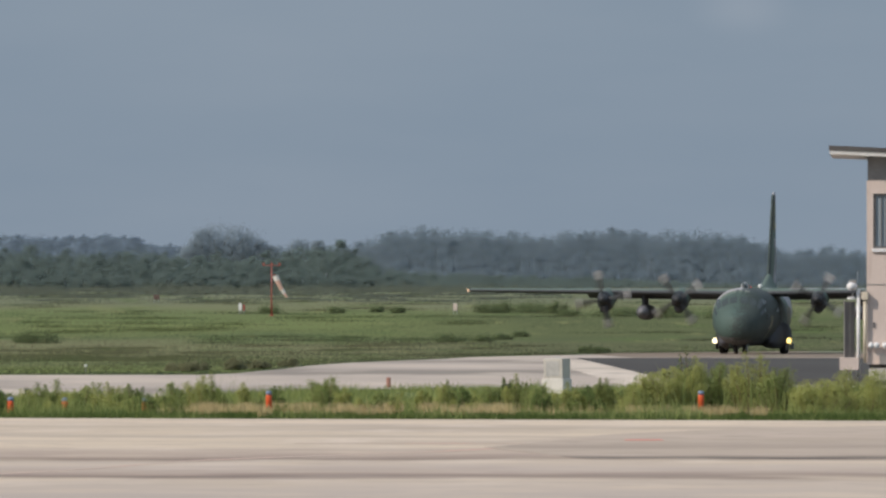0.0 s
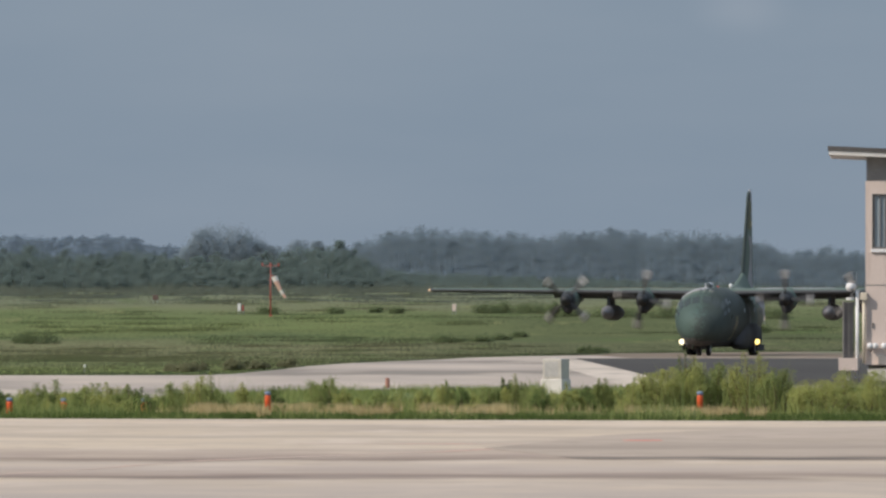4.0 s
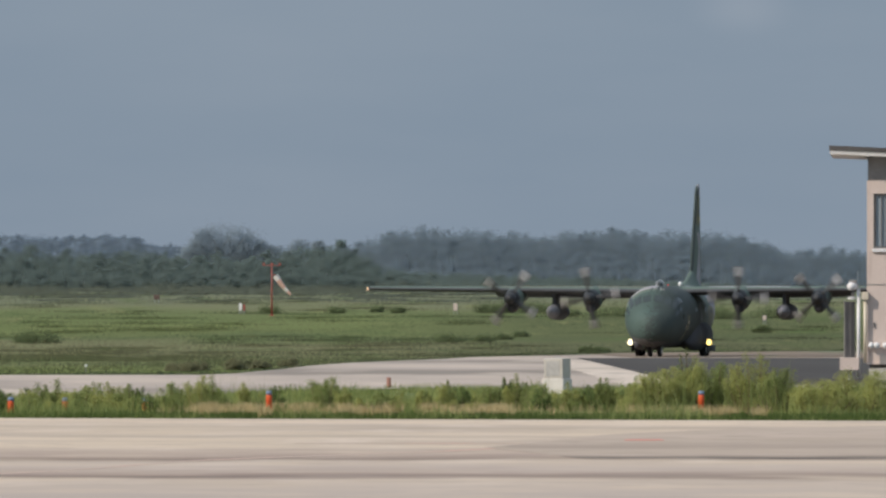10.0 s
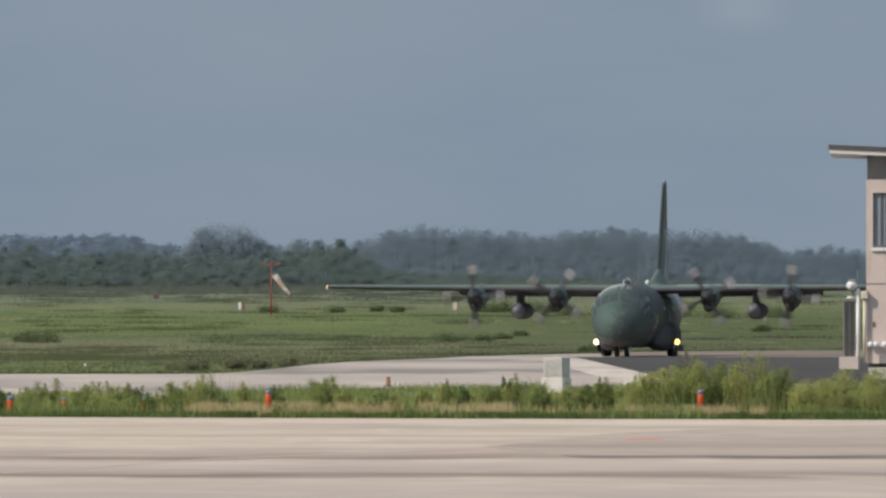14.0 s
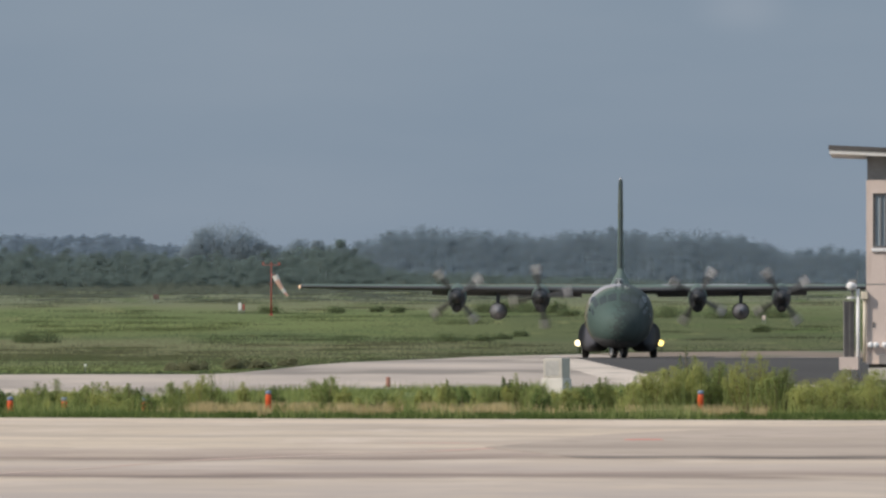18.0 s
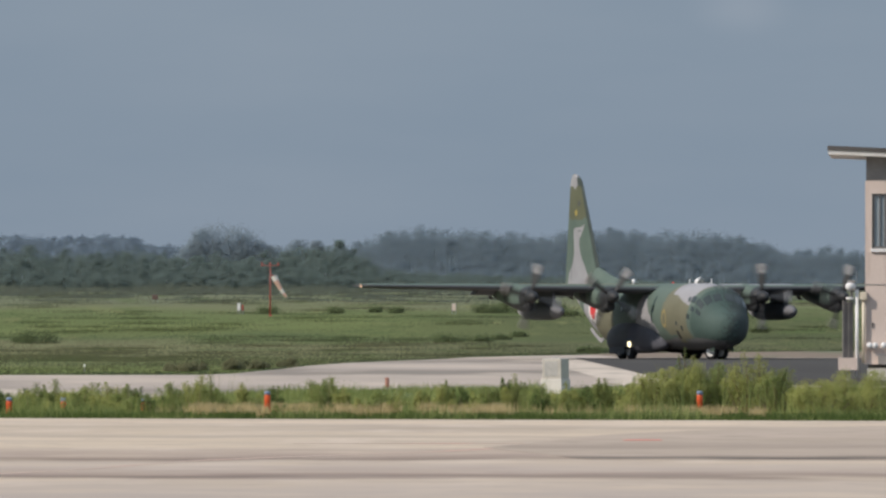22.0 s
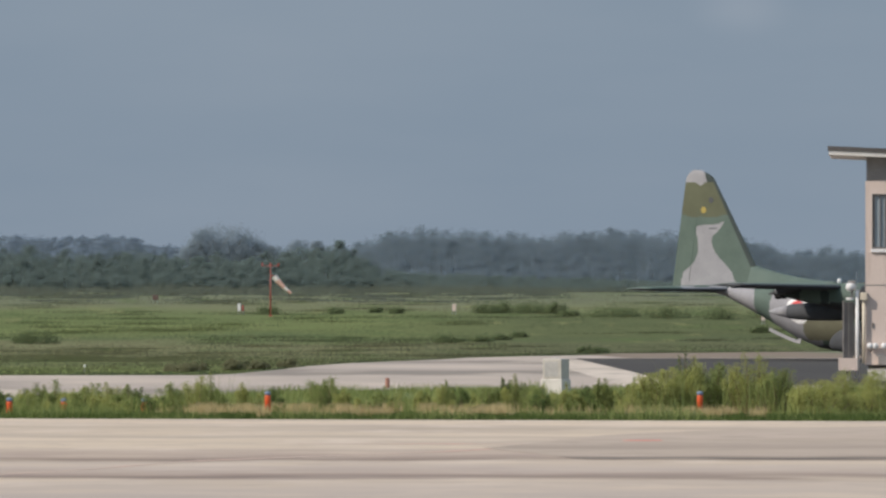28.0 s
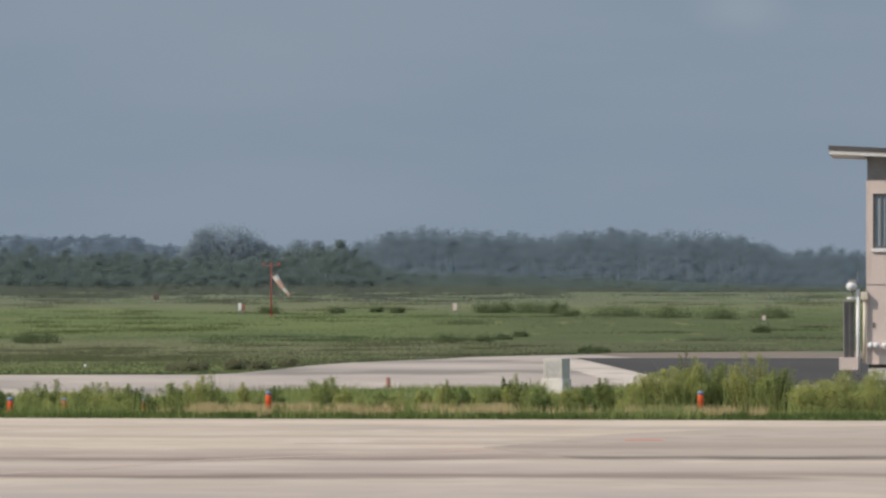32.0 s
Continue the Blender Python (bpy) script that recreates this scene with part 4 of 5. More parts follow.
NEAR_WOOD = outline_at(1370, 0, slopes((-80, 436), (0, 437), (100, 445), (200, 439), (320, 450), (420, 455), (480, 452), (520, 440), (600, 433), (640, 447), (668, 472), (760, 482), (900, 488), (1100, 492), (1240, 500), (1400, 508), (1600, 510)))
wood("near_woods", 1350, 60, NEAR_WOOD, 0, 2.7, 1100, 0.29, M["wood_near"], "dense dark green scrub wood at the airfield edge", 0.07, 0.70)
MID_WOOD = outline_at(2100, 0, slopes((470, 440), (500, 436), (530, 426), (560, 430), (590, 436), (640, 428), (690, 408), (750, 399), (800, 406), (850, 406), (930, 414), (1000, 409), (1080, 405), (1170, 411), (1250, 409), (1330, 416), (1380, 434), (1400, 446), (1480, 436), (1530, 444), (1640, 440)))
wood("far_woods", 2060, 90, MID_WOOD, 0, 3.4, 1300, 0.30, M["wood_mid"], "belt of tall woods on a low ridge, coloured blue-green for haze", 0.03, 0.86, 9, 60, 1.6)
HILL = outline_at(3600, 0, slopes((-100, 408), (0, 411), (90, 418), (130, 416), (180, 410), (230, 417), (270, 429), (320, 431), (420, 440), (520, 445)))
wood("distant_woods", 3520, 160, HILL, 0, 5.6, 700, 0.6, M["wood_far"], "wooded hill on the horizon, coloured pale blue for haze", 0.012, 0.93, 6)


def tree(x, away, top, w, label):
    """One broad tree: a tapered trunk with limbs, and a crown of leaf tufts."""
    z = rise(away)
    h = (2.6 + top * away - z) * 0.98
    thing = empty("tree", pose(x * away, away, z))
    tagged(thing, label, "tree", "large trees on the ridge")
    bm = bmesh.new()
    tube([(0, 0, -0.4), (0.2, 0, h * 0.3), (0.0, 0.2, h * 0.8)], [0.06 * h ** 0.7 + 0.15, 0.28, 0.08], 8, bm)
    for i in range(7):
        a = i * 0.9
        tube([(0.1, 0, h * (0.25 + 0.05 * i)), (math.cos(a) * w * 0.2, math.sin(a) * w * 0.2, h * (0.45 + 0.05 * i)), (math.cos(a) * w * 0.38, math.sin(a) * w * 0.38, h * (0.55 + 0.05 * i))], [0.16, 0.1, 0.04], 5, bm)
    part("trunk", bm, M["far_bark"], thing, "grey trunk with limbs")
    tiers = [crown(dx * w, dy * w, 0, w * f, h * g, n, 0.32, 70, 1.5) for dx, dy, f, g, n in ((0, 0, 0.95, 1.03, 4200), (-0.18, 0.05, 0.9, 0.86, 1800), (0.2, -0.1, 0.9, 0.80, 1800), (0.02, -0.15, 0.9, 0.62, 900))]
    tris, soft = (np.concatenate([t[i] for t in tiers]) for i in (0, 1))
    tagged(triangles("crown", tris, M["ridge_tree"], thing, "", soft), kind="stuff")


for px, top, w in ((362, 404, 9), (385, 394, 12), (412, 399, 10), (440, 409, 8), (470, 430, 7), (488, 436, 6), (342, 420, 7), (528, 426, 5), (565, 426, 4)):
    tree((px - 784) / 17434, 2040, (563 - top) / 17434, w, "broad tree rising above the wood, its colour paled for haze")


# ================= building =================
BY = 400.0                       # the building's front wall


def bx(px):
    return (px - 784) / 17434 * BY


def bz(py):
    return 2.6 + (563 - py) / 17434 * BY


house = empty("terminal_building", pose(bx(1533), BY, 0.075, 0, 0, -2.9))
tagged(house, "pinkish plastered airfield building with a flat overhanging roof", "building")
HX, HZ = bx(1533), 0.075
WIDE, DEEP = 14.0, 9.0
wz0, wz1 = bz(645) - HZ, bz(272) - HZ
w0, w1, wt, wb = bx(1545) - HX, bx(1592) - HX, bz(343) - HZ, bz(440) - HZ


def wall(name, x0, x1, y0, y1, z0, z1, mat, label=""):
    return part(name, box(x0, y0, z0, x1, y1, z1), M[mat], house, label)


zb = bz(320) - HZ
# front wall round two window openings, in plaster below and grey above for the eave's shade
gaps = [(w0, w1), (w0 + 4.2, w1 + 4.2), (w0 + 8.4, w1 + 8.4)]
edges = [0.0] + [e for g in gaps for e in g] + [WIDE]
wall("wall", 0, WIDE, 0, 0.25, wz0, wb, "plaster")
wall("wall", 0, WIDE, 0, 0.25, wt, zb, "plaster")
for a, b in zip(edges[::2], edges[1::2]):
    wall("wall", a, b, 0, 0.25, wb, wt, "plaster")
# this grey band puts the eave's shadow into the wall colour
wall("upper_wall", 0.04, WIDE - 0.04, 0.03, 0.25, zb, wz1, "board", "upper wall band greyed as the eave's shade")
wall("side_wall", 0, 0.25, 0.25, DEEP, wz0, zb, "plaster")
wall("side_wall", WIDE - 0.25, WIDE, 0.25, DEEP, wz0, zb, "plaster")
wall("side_wall", 0.04, 0.25, 0.25, DEEP, zb, wz1, "board", "upper wall band greyed as the eave's shade")
wall("side_wall", WIDE - 0.25, WIDE - 0.04, 0.25, DEEP, zb, wz1, "board", "upper wall band greyed as the eave's shade")
wall("back_wall", 0.25, WIDE - 0.25, DEEP - 0.25, DEEP, wz0, wz1, "plaster")
wall("floor_slab", 0.25, WIDE - 0.25, 0.25, DEEP - 0.25, wz0, wz0 + 0.2, "concrete")
wall("plinth", 0.12, WIDE - 0.12, 0.12, DEEP - 0.12, -0.05, wz0, "roof", "dark recessed plinth")
wall("floor_joint", -0.012, WIDE, -0.012, -0.001, bz(505) - HZ, bz(503) - HZ, "board", "thin dark floor joint")
# roof, tilted a little, with a pale fascia
ov = bx(1533) - bx(1468.5)
for name, z0, z1, grow, mat, label in (("roof", 0.10, 0.27, 0.05, "roof", "dark roofing"), ("fascia", -0.08, 0.10, 0.0, "fascia", "pale roof fascia")):
    bm = box(-ov - grow, -0.72 - grow, z0, WIDE + 1.2 + grow, DEEP + 0.9 + grow, z1)
    bmesh.ops.rotate(bm, verts=bm.verts[:], cent=(-ov, 0, 0), matrix=Matrix.Rotation(radians(2.6), 3, "Y"))
    bmesh.ops.translate(bm, verts=bm.verts[:], vec=(0, 0, bz(270) - HZ))
    part(name, bm, M[mat], house, label)
for a, b in gaps:
    win = part("window", box(a, 0.12, wb, b, 0.14, wt), M["window"], house, "grey-blue window pane")
    bm = bmesh.new()
    for x0, z0, x1, z1 in ((a, wb, a + 0.10, wt), (b - 0.10, wb, b, wt), (a + 0.10, wt - 0.09, b - 0.10, wt), (a + 0.10, wb, b - 0.10, wb + 0.09), (a + 0.30, wb + 0.09, a + 0.345, wt - 0.09), ((a + b) / 2 - 0.04, wb + 0.09, (a + b) / 2 + 0.04, wt - 0.09)):
        box(x0, 0.05, z0, x1, 0.12, z1, bm=bm)
    part("window_frame", bm, M["panel"], win, "dark metal frame")
    part("window_sill", box(a - 0.05, -0.10, wb - 0.14, b + 0.05, 0.03, wb - 0.005, 0.01), M["white"], win, "white sill")
    part("blind", box(a + 0.35, 0.20, wb + 0.35, b - 0.1, 0.22, wt), M["curtain"], win, "pale lowered blind")
    part("reveal", box(a, 0.235, wb - 0.02, b, 0.25, wt + 0.02), M["panel"], win)


def bpipe(name, px, y, top, bottom, r, mat, label):
    return part(name, tube([(bx(px) - HX, y, bz(bottom) - HZ), (bx(px) - HX, y, bz(top) - HZ)], r, 12), M[mat], house, label, True)


pipe = bpipe("downpipe", 1518.5, -0.12, 512, 668, 0.075, "white", "white vertical pipe")
pipe = bpipe("downpipe", 1530, -0.15, 530, 642, 0.065, "cream", "cream vertical pipe")
part("pipe_box", box(bx(1524) - HX, -0.30, bz(531) - HZ, bx(1536) - HX, -0.02, bz(517) - HZ, 0.03), M["cream"], pipe, "small cream junction box")
louvre = wall("louvre_panel", bx(1494) - HX, bx(1512) - HX, 0.10, 0.55, bz(633) - HZ, bz(534) - HZ, "panel", "dark grey ribbed side panel")
for px in (1496.5, 1500, 1503.5, 1507, 1510.5):
    part("rib", box(bx(px - 0.6) - HX, 0.05, bz(632) - HZ, bx(px + 0.6) - HX, 0.098, bz(535) - HZ), M["board" if px == 1503.5 else "panel"], louvre)
part("panel_edge", box(bx(1492.5) - HX, 0.06, bz(634) - HZ, bx(1494.5) - HX, 0.56, bz(531) - HZ), M["board"], louvre, "grey edge profile")
wall("landing", bx(1485.5) - HX, bx(1519) - HX, -0.55, 0.8, bz(655) - HZ, bz(633) - HZ, "plaster", "projecting pale concrete landing")
wall("landing_post", bx(1498) - HX, bx(1506) - HX, 0.2, 0.5, -0.02, bz(655) - HZ, "white")
wall("step_block", bx(1537) - HX, bx(1620) - HX, -0.65, 0.05, -0.02, bz(652) - HZ, "concrete", "low pale concrete step")
wall("utility_box", bx(1556) - HX, bx(1575) - HX, -0.30, -0.002, bz(645) - HZ, bz(628) - HZ, "board", "grey-green utility box")
# horn loudspeaker and lamp heads on the wall
horn = part("loudspeaker", tube([(bx(1500.5) - HX, -0.40, bz(508) - HZ), (bx(1503) - HX, -0.36, bz(507.5) - HZ), (bx(1508) - HX, -0.28, bz(507) - HZ), (bx(1513) - HX, -0.20, bz(507) - HZ), (bx(1516) - HX, -0.16, bz(507) - HZ)], [0.10, 0.17, 0.18, 0.15, 0.06], 14), M["white"], house, "white horn loudspeaker", True)
part("bracket", tube([(bx(1509) - HX, -0.22, bz(510) - HZ), (bx(1509) - HX, -0.1, bz(528) - HZ)], 0.05, 8), M["panel"], horn)
part("collar", tube([(bx(1506) - HX, -0.16, bz(530) - HZ), (bx(1506) - HX, -0.16, bz(526) - HZ)], 0.16, 12), M["white"], horn, "white mounting collar")
part("hood", box(bx(1502) - HX, -0.38, bz(501) - HZ, bx(1515) - HX, -0.12, bz(496) - HZ, 0.02), M["board"], horn, "small grey hood")
part("aerial", tube([(bx(1517) - HX, -0.12, bz(505) - HZ), (bx(1517.5) - HX, -0.12, bz(480) - HZ)], 0.012, 6), M["steel"], horn)
for px in (1541, 1550.5, 1566, 1575):
    lampo = part("floodlight", tube([(bx(px) - HX, -0.28, bz(611) - HZ), (bx(px) - HX, -0.20, bz(611.5) - HZ), (bx(px) - HX, -0.08, bz(612) - HZ)], [0.12, 0.13, 0.06], 12), M["white"], house, "small white floodlight", True)
    part("arm", tube([(bx(px) - HX, -0.1, bz(612) - HZ), (bx(px) - HX, 0.0, bz(616) - HZ)], 0.025, 6), M["steel"], lampo)
part("wall_hook", box(bx(1545) - HX, -0.05, bz(580) - HZ, bx(1547.5) - HX, -0.002, bz(571) - HZ), M["panel"], house, "small dark wall fitting")

# ================= small things of the airfield =================


def bollard(x, y, h, label, faded=False):
    thing = empty("marker_post", pose(x, y, rise(y)))
    tagged(thing, label, "marker post", "marker posts on the verge")
    part("post", tube([(0, 0, -0.05), (0, 0, h - 0.14), (0, 0, h - 0.10)], [0.085, 0.08, 0.075], 14), M["faded_red" if faded else "orange"], thing, "faded reddish post" if faded else "orange plastic post", True)
    part("cap", tube([(0, 0, h - 0.10), (0, 0, h - 0.02), (0, 0, h)], [0.082, 0.08, 0.045], 14), M["faded_red" if faded else "blue_cap"], thing, "faded cap" if faded else "blue-grey cap", True)
    part("base", tube([(0, 0, -0.02), (0, 0, 0.05), (0, 0, 0.07)], [0.15, 0.14, 0.09], 14), M["black"], thing)
    for k in range(4):
        a = k * math.pi / 2 + 0.4
        part("bolt", tube([(0.12 * math.cos(a), 0.12 * math.sin(a), 0.04), (0.12 * math.cos(a), 0.12 * math.sin(a), 0.07)], 0.012, 6), M["steel"], thing)
    part("collar", tube([(0, 0, h * 0.62), (0, 0, h * 0.66)], 0.088, 14), M["faded_red" if faded else "orange"], thing)


for px, py_top, y in ((18, 703, 262), (114, 704, 266), (256, 705, 266), (475, 692, 262), (687, 668, 360), (1240, 692, 262)):
    bollard((px - 784) / 17434 * y, y, 2.6 + (563 - py_top) / 17434 * y, "faded reddish marker post by the taxiway" if y > 300 else "orange marker post with a blue-grey cap on the verge", y > 300)

block = empty("concrete_block", pose((985 - 784) / 17434 * 342, 342, 0.0, 0, 0, -24))
tagged(block, "weathered white concrete block beside the taxiway", "concrete block")
part("body", box(-0.35, -0.36, 0.50, 0.36, 0.36, 1.20, 0.025), M["concrete"], block, "pale upper block")
part("panel", box(-0.26, -0.372, 0.58, 0.24, -0.355, 1.10, 0.006), M["block_grey"], block, "grey weathered face panel")
part("base", box(-0.40, -0.40, -0.05, 0.40, 0.40, 0.50, 0.03), M["whitewash"], block, "whitewashed lower course")
part("lifting_eye", tube([(-0.1, 0, 1.18), (-0.1, 0, 1.24), (0.1, 0, 1.24), (0.1, 0, 1.18)], 0.012, 6), M["steel"], block)

# windsock on a red lattice mast
SY = 985.0
SX = (480 - 784) / 17434 * SY
SZ = rise(SY)


def sz(py):
    return 2.6 + (563 - py) / 17434 * SY - SZ


mast = empty("windsock", pose(SX, SY, SZ))
tagged(mast, "orange and white windsock hanging from a red mast", "windsock")
part("mast", tube([(0, 0, -0.2), (0, 0, sz(470))], [0.10, 0.045], 10), M["mast_red"], mast, "red painted mast", True)
part("foot", box(-0.2, -0.2, -0.1, 0.2, 0.2, 0.15, 0.03), M["mast_red"], mast, "red base")
part("crossbar", tube([(-0.85, 0, sz(470)), (0.85, 0, sz(470))], 0.035, 8), M["mast_red"], mast, "red crossbar with obstruction lamps")
for x in (-0.8, 0.0, 0.8):
    part("obstruction_lamp", tube([(x, 0, sz(470)), (x, 0, sz(470) + 0.22), (x, 0, sz(470) + 0.28)], [0.10, 0.10, 0.04], 8), M["mast_red"], mast, "red obstruction lamp")
for i, z in enumerate((sz(545), sz(525), sz(505))):
    part("guy_bracket", box(-0.18, -0.18, z, 0.18, 0.18, z + 0.05), M["mast_red"], mast)
part("sock_arm", tube([(0, 0, sz(487)), (0.35, -0.05, sz(487))], 0.04, 8), M["mast_red"], mast)
sock = part("sock", tube([(0, 0, 0), (0.0, 0, 0.06)], 0.30, 14), M["steel"], mast, "swinging wind sock on its hoop")
SOCK = [(0.0, 0.30), (0.55, 0.28), (1.05, 0.24), (1.55, 0.20), (2.0, 0.16), (2.45, 0.12)]
for i, ((a, ra), (b, rb)) in enumerate(zip(SOCK, SOCK[1:])):
    bm = tube([(-0.012 * i * i, 0, a), (-0.012 * (i + 0.5) ** 2, 0, (a + b) / 2), (-0.012 * (i + 1) ** 2, 0, b)], [ra, (ra + rb) / 2 * 1.02, rb], 14, caps=False)
    part("sock_segment", bm, M["sock_orange" if i in (1, 2, 4) else "sock_white"], sock, "orange cloth band" if i in (1, 2, 4) else "white cloth band", True)


def board(x, y, w, h, mat, label, turn=0):
    """A low airfield sign board on two short legs."""
    thing = empty("sign_board", pose(x, y, rise(y), 0, 0, turn))
    tagged(thing, label, "sign board", "boards on the meadow")
    face = part("panel", box(-w / 2, -0.06, 0.35, w / 2, 0.06, 0.35 + h, 0.02), M[mat], thing)
    part("rim", box(-w / 2 - 0.03, 0.062, 0.32, w / 2 + 0.03, 0.10, 0.38 + h), M["panel"], face)
    for s in (-1, 1):
        part("leg", box(s * w * 0.35 - 0.03, -0.03, -0.1, s * w * 0.35 + 0.03, 0.03, 0.348), M["steel"], thing)


board((424.5 - 784) / 17434 * 1000, 1000, 0.30, 0.75, "white", "white sign board standing in the meadow")
board((431 - 784) / 17434 * 1001, 1001, 0.2, 0.6, "mast_red", "dull red sign board beside a white one")
board((805 - 784) / 17434 * 1000, 1000, 0.42, 0.72, "plaster", "pale sign board standing in the meadow")
board((1352 - 784) / 17434 * 936, 936, 0.34, 0.42, "plaster", "small pale sign board in the meadow")
board((257 - 784) / 17434 * 1050, 1090, 0.6, 0.5, "mast_dark", "dull brown sign board in the meadow")
for px, py, y in ((151, 649, 470), (1387, 716, 300)):
    x = (px - 784) / 17434 * y
    lampb = empty("edge_light", pose(x, y, rise(y)))
    tagged(lampb, "small white taxiway edge light in the grass", "edge light", "edge lights")
    part("stem", tube([(0, 0, -0.05), (0, 0, 0.26)], 0.025, 8), M["panel"], lampb)
    part("globe", tube([(0, 0, 0.26), (0, 0, 0.29), (0, 0, 0.36), (0, 0, 0.39)], [0.04, 0.062, 0.062, 0.03], 10), M["white"], lampb, "white lamp globe", True)


# ================= aircraft =================
plane = empty("transport_aircraft", pose(TAXI[0][1], TAXI[0][2], 0.06, 0, 0, TAXI[0][3] - 90))
tagged(plane, "camouflaged four-engined propeller transport aircraft taxiing with lights on", "aircraft")
# stations of the fuselage: along, half width, bottom, top
BODY = [(12.46, 0.06, 1.90, 2.06), (12.40, 0.38, 1.55, 2.40), (12.22, 0.74, 1.22, 2.68), (11.9, 1.10, 0.98, 2.94), (11.5, 1.38, 0.82, 3.20), (11.15, 1.56, 0.73, 3.52), (10.8, 1.70, 0.67, 3.92),
        (10.4, 1.84, 0.62, 4.28), (9.9, 1.96, 0.59, 4.50), (9.2, 2.05, 0.57, 4.62), (8.2, 2.11, 0.56, 4.67), (6.5, 2.15, 0.56, 4.68), (-4.5, 2.15, 0.56, 4.68), (-5.5, 2.14, 0.72, 4.69), (-7.0, 2.06, 1.28, 4.70), (-9.0, 1.80, 2.30, 4.71), (-11.0, 1.42, 3.25, 4.69),
        (-12.6, 1.02, 3.95, 4.65), (-13.45, 0.84, 4.10, 4.62), (-15.45, 0.48, 4.20, 4.54), (-16.65, 0.22, 4.26, 4.44), (-17.2, 0.05, 4.31, 4.36)][::-1]
BXS = [b[0] for b in BODY]


def skin(x, a, off=0.0):
    """A point of the fuselage: station, angle from the top towards the right wing (degrees)."""
    w, lo, hi = (float(np.interp(x, BXS, [b[i] for b in BODY])) for i in (1, 2, 3))
    c, r = (lo + hi) / 2, (hi - lo) / 2
    s, k = math.sin(radians(a)), math.cos(radians(a))
    e = 0.92
    return Vector((x, -(w + off) * math.copysign(abs(s) ** e, s), c + (r + off) * math.copysign(abs(k) ** e, k)))


def wob(x, z, f=0.5, seed=0.0):
    return noise.noise((x * f, z * f, seed))


def body_paint(x, side, z):
    """The camouflage of the fuselage, its left front darkened like shade: 0 green, 1 deep green, 2 tan, 3 pale, 4
    belly.
    """
    d = wob(x, z, 0.6, 2.0 + side)
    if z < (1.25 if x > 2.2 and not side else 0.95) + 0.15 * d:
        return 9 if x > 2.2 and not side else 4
    # left front all deep green, dark paint and shade put into one colour
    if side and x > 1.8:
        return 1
    if z > 3.95 + 0.35 * d - max(0, x - 7.5) * 0.25 and 6.2 + (4.8 - z) * 0.8 < x < 9.9 + 0.3 * d:
        return 3
    if x > 10.2 + 0.4 * d + (z - 2.5) * 0.1:
        return 7
    if 6.0 + 0.30 * d + max(0.0, 2.4 - z) * 0.9 < x < 9.9 + 0.5 * d and z > 1.3 + 0.4 * d:
        return 2
    if 1.6 + 0.3 * d < x < 4.5 + 0.3 * d - (z - 2.2) * 1.1 and 1.6 + 0.25 * d < z < 4.0:
        return 3
    if -5.6 + 0.5 * d < x < -2.4 and 1.2 < z < 3.3 + 0.4 * d:
        return 2
    if -8.3 + 0.4 * d < x < -4.6 + 0.4 * d:
        return 3
    if -13.0 < x < -9.7 + 0.4 * d - (z - 3.6) * 0.25 and z < 4.42 + 0.2 * d:
        return 3
    return 0


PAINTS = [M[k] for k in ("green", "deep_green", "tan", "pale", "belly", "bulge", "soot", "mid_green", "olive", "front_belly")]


def loft(name, xs2, ring, paint, parent, seg, label=""):
    v, f, slots = [], [], []
    for x in xs2:
        v += [ring(x, 360 * k / seg) for k in range(seg)]
    for i in range(len(xs2) - 1):
        for k in range(seg):
            q = (i * seg + k, i * seg + (k + 1) % seg, (i + 1) * seg + (k + 1) % seg, (i + 1) * seg + k)
            f.append(q)
            c = sum((v[j] for j in q), Vector()) / 4
            # at the nose the dark side's border is frayed to soften the painted shade
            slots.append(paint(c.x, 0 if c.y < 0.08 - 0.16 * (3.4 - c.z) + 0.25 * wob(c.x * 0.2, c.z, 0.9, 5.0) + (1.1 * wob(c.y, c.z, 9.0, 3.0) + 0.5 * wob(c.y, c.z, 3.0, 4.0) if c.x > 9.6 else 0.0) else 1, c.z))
    for row in (range(seg - 1, -1, -1), range((len(xs2) - 1) * seg, len(xs2) * seg)):
        f.append(tuple(row))
        slots.append(slots[-1] if row[0] else slots[0])
    return mesh_object(name, v, f, PAINTS, parent, label, True, slots)


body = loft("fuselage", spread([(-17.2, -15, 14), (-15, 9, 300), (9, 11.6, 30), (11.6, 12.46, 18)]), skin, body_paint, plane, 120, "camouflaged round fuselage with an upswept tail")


def decal(name, x0, x1, a0, a1, off, mat, parent, label="", inside=None, nx=8, na=8):
    """A thin plate that hugs the fuselage; inside(u, v) with u, v in -1..1 trims its outline."""
    v, f = [], []
    for i in range(nx + 1):
        for j in range(na + 1):
            v.append(skin(x0 + (x1 - x0) * i / nx, a0 + (a1 - a0) * j / na, off))
    for i in range(nx):
        for j in range(na):
            if inside is None or inside((i + 0.5) / nx * 2 - 1, (j + 0.5) / na * 2 - 1):
                f.append((i * (na + 1) + j, i * (na + 1) + j + 1, (i + 1) * (na + 1) + j + 1, (i + 1) * (na + 1) + j))
    return mesh_object(name, v, f, mat, parent, label, True)


def disc(u, v):
    return u * u + v * v <= 1.0


